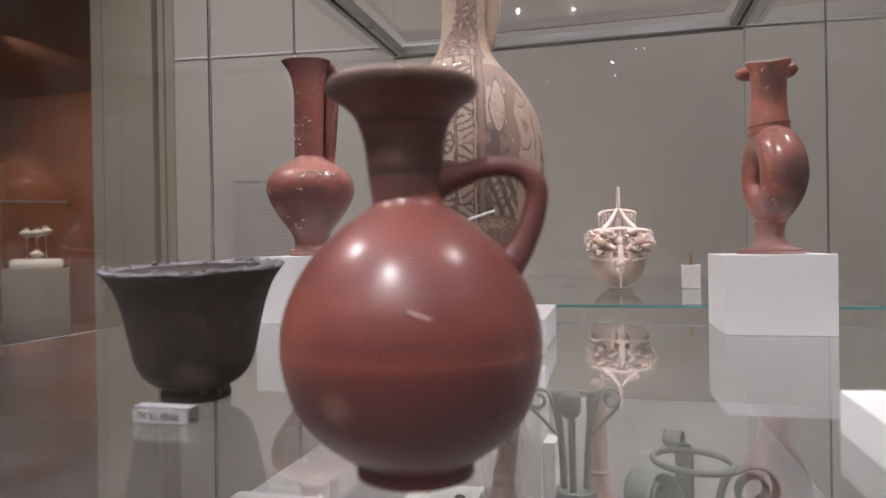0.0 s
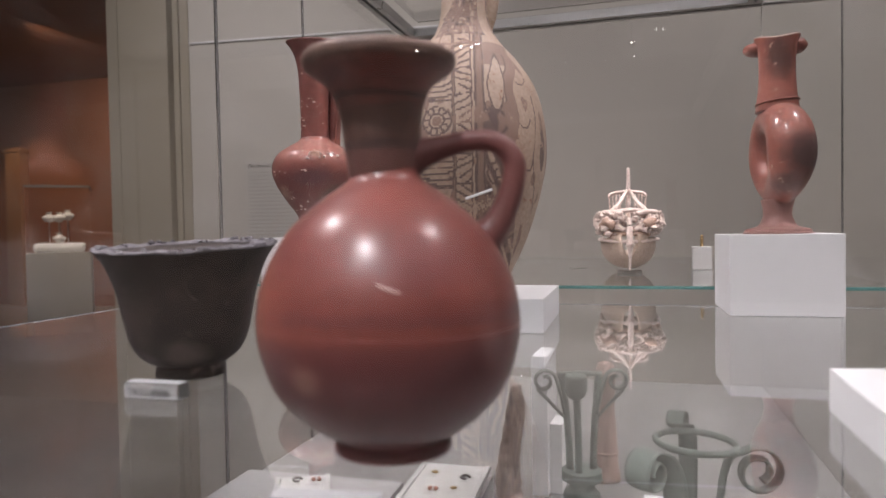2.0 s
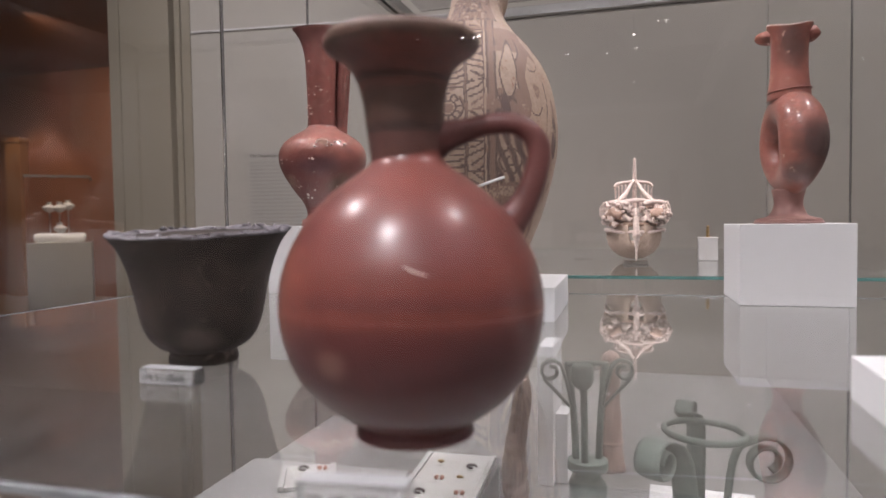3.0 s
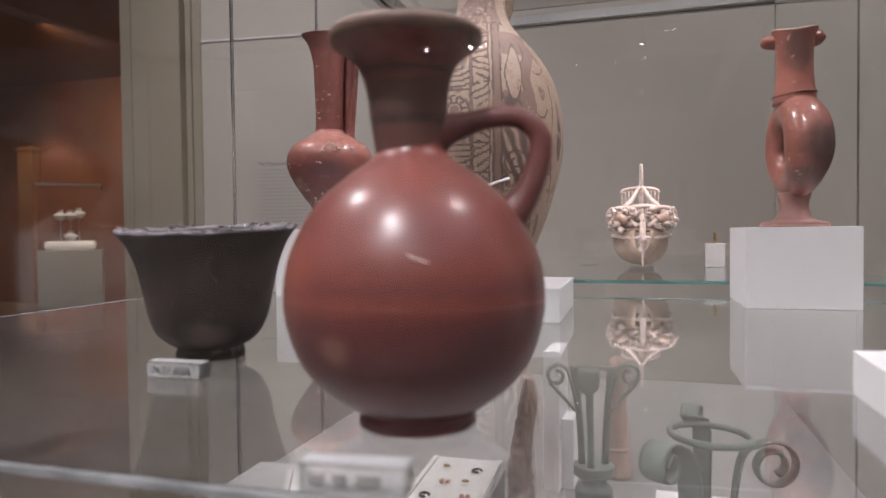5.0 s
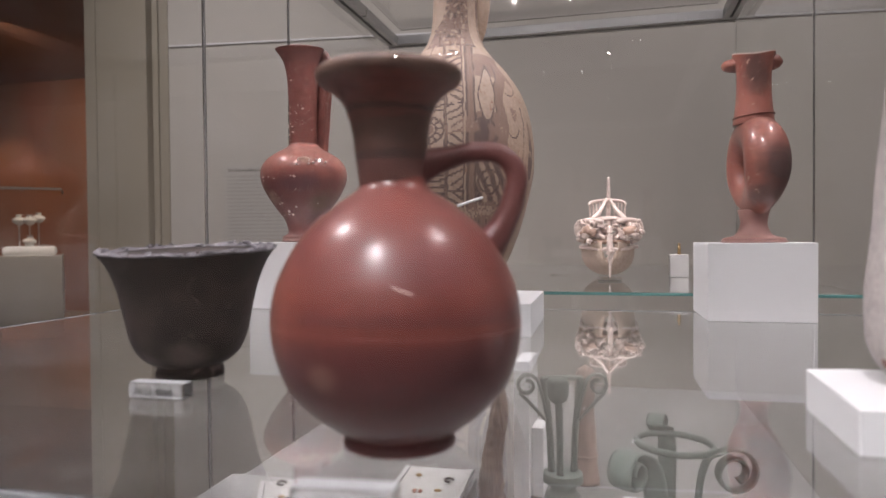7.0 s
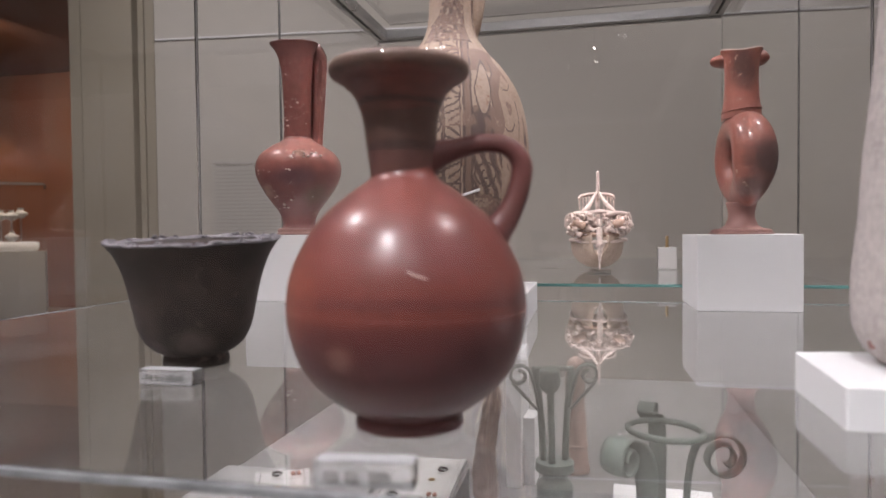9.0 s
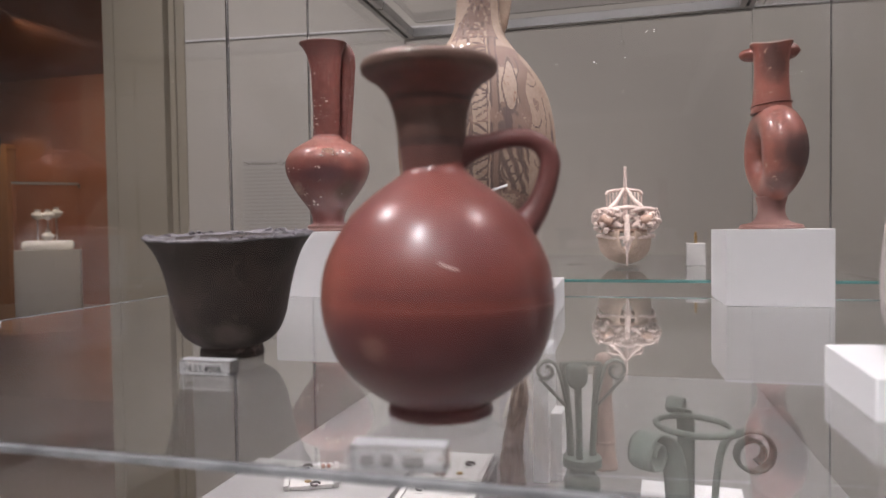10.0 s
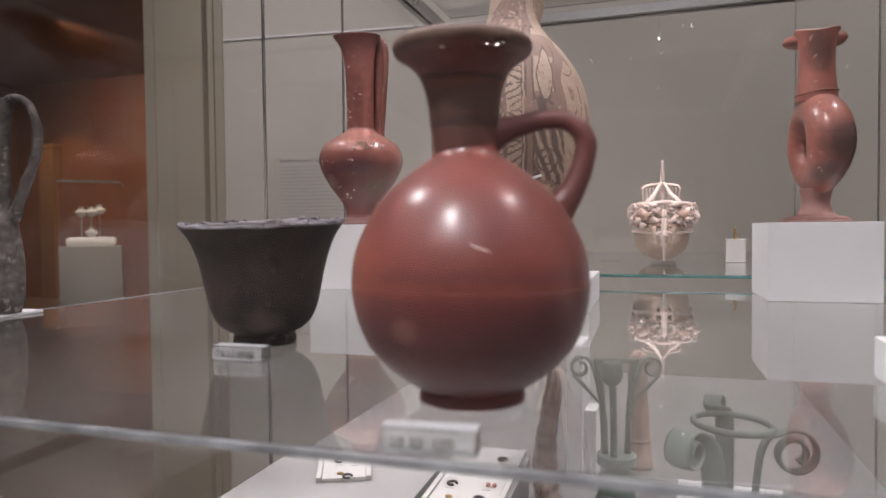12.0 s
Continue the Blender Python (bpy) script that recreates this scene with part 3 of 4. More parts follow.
def bowl():
    tilt = lambda v: Vector((v.x, v.y, v.z * (1 + 0.62 * v.y)))
    b = thing("bowl", (-0.0720, 0.196, 1.2), "blackened bronze bowl with flaring crumbled rim and small foot", "bowl")
    outer = [(0.0, 0.001), (0.018, 0.0012), (0.0212, 0.0), (0.0216, 0.004), (0.0208, 0.0075), (0.0262, 0.0105), (0.0325, 0.0165), (0.0370, 0.026), (0.0395, 0.037), (0.0420, 0.050), (0.0450, 0.0625), (0.0498, 0.0745), (0.0555, 0.0828)]
    part("body", lathe(outer, 96, 80, 0.018, 5.0, squash=tilt), M_BRONZE, b)
    inner = [(0.0550, 0.0826), (0.0566, 0.0836), (0.0545, 0.0846), (0.0470, 0.0800), (0.0420, 0.068), (0.0385, 0.05), (0.035, 0.03), (0.02, 0.014), (0.0, 0.011)]
    rim = part("rim", lathe(inner, 160, 60, 0.018, 5.0, rough_rim=0.0014, squash=tilt), M_RIMGREY, b, "crumbled grey corroded rim and inside")
    bm = bmesh.new()
    for k in range(130):
        a, r = rng.uniform(0, 6.28), rng.uniform(0.047, 0.0555)
        lump((r * math.cos(a), r * math.sin(a), (0.0805 + (r - 0.048) * 0.6 + 0.0003) * (1 + 0.62 * r * math.sin(a))), (rng.uniform(0.001, 0.0036), rng.uniform(0.001, 0.0036), rng.uniform(0.0006, 0.0016)), k, bm, 0.7, 2)
    tagged(part("crust", bm, M_RIMGREY, rim, "flaking corrosion"), kind="stuff")


bowl()


def acrylic_tag(at, turn, text):
    t = thing("number_tag", at, "small clear acrylic block with a printed number" if text else "small clear acrylic block with blurred print", "label", group="number tags", turn=turn)
    clear(part("block", box(-0.0175, 0.0175, 0, 0.010, 0, 0.0088, 0.0006), M_ACRYL, t, smooth=False))
    clear(part("face", box(-0.0168, 0.0168, -0.0006, -0.0002, 0.0006, 0.0082), M_FROST, t, "frosted front", smooth=False))
    part("top_edge", box(-0.0172, 0.0172, 0.0008, 0.0092, 0.0089, 0.0092), M_TAGTOP, t, "pale frosted top", smooth=False)
    if text:
        words(text, 0.0058, 0.0001, (-0.0010, -0.0008, 0.0024), M_INK, t)
    else:
        for x0, x1 in ((-0.0135, -0.0085), (-0.006, -0.0015), (0.002, 0.0095)):
            part("print_bar", box(x0, x1, -0.0010, -0.0007, 0.0028, 0.0062), M_PRINT, t, smooth=False)


acrylic_tag((-0.0500, 0.131, 1.2), 1.5, "74.51.4566")
acrylic_tag((0.1160, 0.0035, 1.2), 6, "")

tagged(part("paper_tag", box(0, 0.010, 0, 0.0006, 0, 0.006), M_TAG, smooth=False), "tiny white paper tag standing on the glass shelf", "label", group="number tags").matrix_world = pose(-0.300, 0.668, 1.2, 0, 0, 8)
white_block(0.2990, 0.4040, 0.5495, 0.6600, 1.2, 1.2815, 1, "white painted square block on the glass shelf")
white_block(-0.254, -0.146, 0.585, 0.690, 1.2, 1.2855, 1, "white painted square block on the glass shelf")
white_block(-0.045, 0.1310, 0.400, 0.545, 1.2, 1.2302, 1, "low wide white painted block on the glass shelf")


def tall_bottle():
    b = thing("bottle", (-0.199, 0.637, 1.2857), "tall-necked red burnished clay bottle with strap handle and pale chips", "bottle", turn=14)
    body = [(0.0, 0.001), (0.024, 0.0012), (0.0282, 0.0), (0.0280, 0.004), (0.0245, 0.0085), (0.0215, 0.0155), (0.0262, 0.030), (0.0365, 0.044), (0.0460, 0.058), (0.0535, 0.072), (0.0572, 0.085), (0.0560, 0.098), (0.0485, 0.110), (0.0340, 0.120), (0.0225, 0.1265), (0.0190, 0.131)]
    pot = part("body", lathe(body, 88, 80, 0.01, 7.0), M_REDB, b)
    part("foot", lathe([(0.0, 0.0005), (0.0284, 0.0002), (0.0286, 0.004), (0.0262, 0.0088), (0.0, 0.009)], 64, 20, 0.012, 8.0), M_REDFOOT, b)

    def spout(v):
        f = max(0.0, (v.z - 0.21) / 0.05)
        return Vector((v.x * (1 + (0.42 if v.x < 0 else 0.20) * f * f) - 0.001 * f * f, v.y * (1 - 0.10 * f), v.z - 0.0025 * f))

    neck = [(0.0190, 0.1295), (0.0183, 0.150), (0.0190, 0.180), (0.0198, 0.205), (0.0205, 0.225), (0.0216, 0.243), (0.0235, 0.254), (0.0250, 0.2595), (0.0236, 0.2605), (0.0205, 0.252), (0.0170, 0.23), (0.0150, 0.19), (0.0140, 0.15)]
    part("neck", lathe(neck, 72, 80, 0.012, 9.0, squash=spout), M_REDB, b, "tall slightly flaring neck with cutaway mouth")
    part("handle", tube([(0.014, 0.006, 0.2500), (0.023, 0.008, 0.2515), (0.0285, 0.010, 0.240), (0.0282, 0.010, 0.217), (0.0258, 0.009, 0.170), (0.0240, 0.008, 0.135), (0.0235, 0.006, 0.119)], [0.0060, 0.0068, 0.0072, 0.0070, 0.0064, 0.0058, 0.0062], 44, 12, 1.45, rough=0.08, side=(0, 1, 0)), M_REDB, b)
    for k in (-1, 0, 1):
        part("handle_ridge", tube([(0.0335, 0.002 + k * 0.0052, 0.236), (0.0345, 0.002 + k * 0.0055, 0.217), (0.0312, 0.001 + k * 0.005, 0.170), (0.0285, k * 0.0045, 0.135), (0.0275, k * 0.004, 0.120)], 0.0016, 30, 8, rough=0.2), M_REDB, b)
    bm = bmesh.new()
    for k in range(130):
        small = rng.uniform(0.4, 1.0) ** 2
        if k < 75:
            a, z = rng.gauss(-2.1, 0.5), min(max(rng.gauss(0.063, 0.013), 0.034), 0.084)
            r = 0.0290 + (z - 0.034) * 0.76 if z < 0.044 else 0.0362 + (z - 0.044) * 0.52
        elif k < 100:
            a, z = rng.gauss(-1.3, 0.45), rng.gauss(0.105, 0.003)
            r = 0.052 - (z - 0.105) * 1.1
        else:
            a, z, r = rng.gauss(-2.2, 0.6), rng.uniform(0.132, 0.235), 0.0188
        lump((r * math.cos(a), r * math.sin(a), z), (0.0026 * small, 0.0026 * small, rng.uniform(0.0010, 0.0022) * small), k, bm, 0.6, 1)
    for k in range(20):
        a = k / 20 * 6.28
        lump((0.0075 * math.cos(a) + 0.010, -0.0515, 0.1045 + 0.0035 * math.sin(a)), (0.0009, 0.0016, 0.0007), k, bm, 0.7, 1)
    tagged(part("chips", bm, M_CHIP, pot, "pale chipped surface"), kind="stuff")


tall_bottle()


def ring_vase():
    v = thing("ring_vase", (0.354, 0.600, 1.2816), "red clay vase with ring-shaped body on a flat disc foot", "vase", turn=-8)
    part("foot", lathe([(0.0, 0.0), (0.0318, 0.0), (0.0324, 0.0025), (0.0308, 0.0050), (0.020, 0.0078), (0.0152, 0.015), (0.0138, 0.023), (0.0165, 0.036)], 72, 44, 0.012, 3.0), M_REDFOOT, v, "dusty disc foot and stem")
    bm = bmesh.new()
    rows = []
    turn = Matrix.Rotation(radians(-68), 4, "Z")
    for i in range(72):
        a = 2 * math.pi * i / 72
        row = []
        R, r, deep = 0.0345, 0.0186 + 0.003 * math.cos(a), (0.0196 + 0.004 * math.cos(a)) * (1.0 if math.sin(a) > 0 else 1 - 0.34 * math.sin(a) ** 2)
        for k in range(32):
            w = 2 * math.pi * k / 32
            q = Vector(((R + r * math.cos(w)) * math.cos(a) * 0.92, deep * math.sin(w), (R * 1.04 + r * math.cos(w)) * math.sin(a)))
            row.append(bm.verts.new(turn @ q + Vector((0, 0, 0.0835))))
        rows.append(row)
    for i in range(72):
        for k in range(32):
            bm.faces.new((rows[i][k], rows[(i + 1) % 72][k], rows[(i + 1) % 72][(k + 1) % 32], rows[i][(k + 1) % 32]))
    part("ring_body", bm, M_REDV, v)
    part("collar", tube([(0.021 * math.cos(a), 0.021 * math.sin(a), 0.138 + 0.002 * math.cos(a)) for a in [k * math.pi / 8 for k in range(17)]], 0.0009, 48, 8), M_REDV, v)

    def trefoil(p):
        f = max(0.0, (p.z - 0.178) / 0.026)
        a = math.atan2(p.y, p.x)
        s = 1 + f * f * (0.12 * math.cos(2 * a))
        return Vector((p.x * s, p.y * s, p.z + f * 0.0018 * math.cos(2 * a)))

    neck = [(0.0215, 0.128), (0.0200, 0.140), (0.0186, 0.152), (0.0178, 0.168), (0.0178, 0.184), (0.0186, 0.196), (0.0198, 0.2035), (0.0186, 0.2045), (0.0165, 0.196), (0.0155, 0.18), (0.0150, 0.15)]
    part("neck", lathe(neck, 80, 70, 0.01, 4.0, squash=trefoil), M_REDV, v, "neck with pinched mouth")
    edge = [trefoil(Vector((0.0193 * math.cos(w), 0.0193 * math.sin(w), 0.2042))) for w in [k * math.pi / 16 for k in range(33)]]
    part("rim_edge", tube(edge, 0.0007, 96, 6, rough=0.4), M_CHIP, v, "pale worn rim edge")
    for s in (-1, 1):
        part("lip", lump((s * 0.0190, 0.006, 0.1965), (0.0135 if s < 0 else 0.0100, 0.011, 0.0082), s + 3, rough=0.12), M_REDV, v)


ring_vase()


def painted_jar():
    """Cream jar with dark bands, hatched ladders, wheels and drop shapes laid on the wall as painted faces."""
    j = thing("painted_jar", (0.0495, 0.445, 1.2304), "large cream clay jar painted with dark brown bands and leaf shapes", "jar", turn=14)
    profile = [(0.0, 0.001), (0.030, 0.0), (0.036, 0.004), (0.046, 0.020), (0.060, 0.050), (0.0715, 0.085), (0.0782, 0.122), (0.0770, 0.155), (0.0680, 0.190), (0.0520, 0.216), (0.0370, 0.233), (0.0270, 0.248), (0.0225, 0.266), (0.0215, 0.300), (0.0230, 0.345), (0.0280, 0.370), (0.0290, 0.376), (0.0250, 0.376), (0.018, 0.36), (0.016, 0.3)]
    segs, rings = 540, 420
    bm = lathe(profile, segs, rings, 0.012, 11.0, (0.020, 0))
    bm.faces.ensure_lookup_table()

    def paint(a, z, r):
        """0 cream, 1 dark, 2 faded; a in degrees, 0 faces the visitor; u runs along the wall."""
        worn = noise.noise(Vector((a * 0.06, z * 55, 9)))
        fine = noise.noise(Vector((a * 0.9, z * 700, 3)))
        if worn + 0.5 * fine > 0.58:
            return 0
        dark = 1 if worn < 0.22 else 2
        if z > 0.238:
            speck = noise.noise(Vector((a * 0.12, z * 320, 4)))
            if a < -48 or 42 < a < 66:
                return 0
            return 1 if speck > 0.32 else (2 if speck > -0.3 else 0)
        u = math.radians(a) * r + 0.0011 * noise.noise(Vector((a * 0.08, z * 70, 2)))
        z = z + 0.0022 * noise.noise(Vector((a * 0.06, z * 60, 5)))
        u = (u + 0.045) % 0.150 - 0.045
        if 0.2265 < z < 0.2295:
            return 2
        # the panel of wheels
        if u < -0.0066:
            for zc in (0.153, 0.075):
                d, w = math.hypot(u + 0.0200, z - zc), math.atan2(z - zc, u + 0.0200)
                if d < 0.0132:
                    if abs(d - 0.0122) < 0.0009 or abs(d - 0.0062) < 0.0008:
                        return dark
                    if d < 0.0040:
                        return 2
                    return dark if d > 0.0062 and math.sin(w * 11) > 0.45 else 0
            if u < -0.0385:
                return dark if u > -0.0405 or abs(u + 0.0430) < 0.0006 else 0
            for zc, h in ((0.1345, 0.0016), (0.1715, 0.0014), (0.0985, 0.0016), (0.056, 0.0014)):
                if abs(z - zc) < h:
                    return dark
            if 0.174 < z < 0.192 or 0.102 < z < 0.131:
                return dark if math.sin(math.hypot(u + 0.020, z - 0.205) * 1250) > 0.35 else 0
            return 2 if noise.noise(Vector((a * 0.15, z * 60, 6))) > 0.2 else 0
        # the hatched ladder between dark lines
        if u < -0.0036:
            return dark if u < -0.0054 or u > -0.0046 else 2
        if u < 0.0094:
            k = z % 0.0250
            if k < 0.0014:
                return dark
            slope = (u * 0.55 if int(z / 0.025) % 2 else -u * 0.55) + z
            slope += 0.0022 * noise.noise(Vector((a * 0.1, z * 90, 8)))
            return dark if math.sin(slope * 900) > 0.55 and (u > -0.001 or k > 0.012) else 0
        if u < 0.0124:
            return dark if u < 0.0106 else 0
        if u < 0.0218:
            return dark if u < 0.0146 or u > 0.0196 else 2
        # leaf and scrolls
        wide = 0.0072 * (1 - 0.45 * max(0.0, (z - 0.188) / 0.0245))
        leaf = ((u - 0.0328) / wide) ** 2 + ((z - 0.188) / 0.0245) ** 2
        if leaf < 1:
            return 0
        if leaf < 1.42:
            return dark
        if 0.022 < u < 0.054 and 0.137 < z < 0.170:
            d = math.hypot(u - 0.030, z - 0.152)
            return dark if abs(d - 0.0120) < 0.0016 or d < 0.004 or (u < 0.033 and d < 0.010) else 2
        if 0.0405 + 0.002 * math.sin(z * 160) < u < 0.0535 + 0.003 * math.sin(z * 130) and 0.135 < z < 0.217:
            return dark if u < 0.0420 + 0.002 * math.sin(z * 160) else 2
        if 0.205 < z < 0.2265 and 0.022 < u < 0.05:
            return 2
        # low scrolls, painted denser to carry the shadow of the jug in front
        if 0.022 < u < 0.052 and z < 0.137:
            d = math.hypot(u - 0.034, z - 0.108)
            if abs(d - 0.0105) < 0.0009 or abs(d - 0.0045) < 0.0008:
                return dark
            e = math.hypot((u - 0.040) * 0.8, z - 0.072)
            if e < 0.019:
                return dark if abs(e - 0.018) < 0.0010 or math.sin(e * 1100) > 0.7 else 2
            wave = math.sin(u * 620 + 2.2 * noise.noise(Vector((u * 90, z * 90, 12))) + z * 260)
            return dark if wave > 0.25 else (2 if wave > -0.55 else 0)
        if u > 0.054:
            # broken hole in the wall, its dark inside laid on flat as colour
            if ((u - 0.0925) / 0.0062) ** 2 + ((z - 0.131) / 0.019) ** 2 < 1:
                return 1
            if abs(u - 0.0765 - 0.002 * math.sin(z * 90)) < 0.0008 and 0.075 < z < 0.180:
                return dark
            for uc, zc in ((0.0625, 0.156), (0.066, 0.120), (0.060, 0.196)):
                d = math.hypot(u - uc, z - zc)
                if abs(d - 0.0075) < 0.0007 and z < zc:
                    return dark
            return 2 if noise.noise(Vector((a * 0.10, z * 50, 7))) > 0.38 else 0
        return 0

    for f in bm.faces:
        c = f.calc_center_median()
        r = math.hypot(c.x, c.y)
        f.material_index = paint(math.degrees(math.atan2(c.x, -c.y)), c.z, r) if r > 0.02 and len(f.verts) == 4 else 0
    part("body", bm, (M_CREAM, M_UMBER, M_MAUVE), j)
    part("handle", tube([(0.023, 0.004, 0.345), (0.0310, 0.004, 0.336), (0.0335, 0.003, 0.315), (0.0310, 0.002, 0.285), (0.0265, 0.002, 0.260), (0.0240, 0.002, 0.244)], [0.006, 0.006, 0.006, 0.0065, 0.0065, 0.004], 30, 12, 1.3, rough=0.08, side=(0, 1, 0)), M_CREAM, j)
    pin = part("support_pin", tube([(0.0766, 0.3520, 1.3166), (0.0969, 0.3600, 1.3238)], 0.0011, 4, 8), M_TAG, j, "thin pale support pin")
    pin.matrix_basis = j.matrix_world.inverted()


painted_jar()


def dark_jug():
    tagged(part("mount_pad", box(-0.414, -0.3885, 0.235, 0.296, 1.2003, 1.2030, 0.0006), M_WHITE, smooth=False), "thin white mount pad on the glass shelf", "mount", group="white display blocks")
    j = thing("jug", (-0.3965, 0.262, 1.2032), "rough grey-black clay jug with a tall loop handle", "jug", turn=14)
    part("body", lathe([(0.0, 0.0), (0.012, 0.0), (0.0135, 0.004), (0.0168, 0.018), (0.0172, 0.034), (0.0165, 0.052), (0.0140, 0.072), (0.0110, 0.088), (0.0080, 0.100), (0.0075, 0.165), (0.0115, 0.198), (0.009, 0.198), (0.006, 0.18)], 72, 70, 0.09, 21.0), M_GREYCLAY, j)
    part("handle", tube([(0.002, 0, 0.190), (0.012, 0, 0.202), (0.027, 0, 0.197), (0.0365, 0, 0.174), (0.0345, 0, 0.150), (0.025, 0, 0.124), (0.016, 0, 0.102), (0.010, 0, 0.088)], [0.0042, 0.0038, 0.0038, 0.0041, 0.0043, 0.0046, 0.0050, 0.0056], 44, 12, rough=0.3, side=(0, 1, 0)), M_GREYCLAY, j)


dark_jug()


def stone_figure():
    bm = bmesh.new()
    v = [bm.verts.new(p) for p in ((0, 0, 0), (0.17, 0, 0), (0.17, 0.078, 0), (0, 0.078, 0), (0.0, 0.0, 0.0185), (0.17, 0.0, 0.0185), (0.17, 0.078, 0.0185), (0.0, 0.078, 0.0205), (0.020, 0.012, 0.0215), (0.168, 0.012, 0.0215), (0.168, 0.076, 0.0215), (0.018, 0.076, 0.0215))]
    for f in ((3, 2, 1, 0), (0, 1, 5, 4), (1, 2, 6, 5), (2, 3, 7, 6), (3, 0, 4, 7), (4, 5, 9, 8), (5, 6, 10, 9), (6, 7, 11, 10), (7, 4, 8, 11), (8, 9, 10, 11)):
        bm.faces.new([v[i] for i in f])
    bmesh.ops.bevel(bm, geom=[e for e in bm.edges if e.calc_length() < 0.03], offset=0.0008, segments=1, affect="EDGES")
    p = tagged(part("low_plinth", bm, M_WHITE, smooth=False), "low white plinth with sloping edges on the glass shelf", "plinth", group="white display blocks")
    p.matrix_world = pose(0.2995, 0.107, 1.2, 0, 0, 0)
    s = thing("stone_column_fragment", (0.3565, 0.150, 1.2217), "weathered grey stone upright fragment with a patch of red ochre", "sculpture")
    shaft = part("shaft", lathe([(0.0, 0.0), (0.026, 0.0), (0.0295, 0.002), (0.0345, 0.006), (0.0385, 0.014), (0.0400, 0.022), (0.0390, 0.045), (0.0362, 0.080), (0.0325, 0.120), (0.0285, 0.175), (0.0265, 0.230), (0.0250, 0.280), (0.0, 0.285)], 96, 120, 0.05, 31.0), M_STONE, s)
    bm = bmesh.new()
    for k in range(16):
        w, z = radians(rng.uniform(192, 222)), rng.uniform(0.0095, 0.0135)
        lump((0.0364 * math.cos(w), 0.0364 * math.sin(w), z), (0.0016, 0.0026, 0.0014), k, bm, 0.8, 2)
    part("painted_patch", bm, M_BAND, shaft, "worn red ochre paint")


stone_figure()


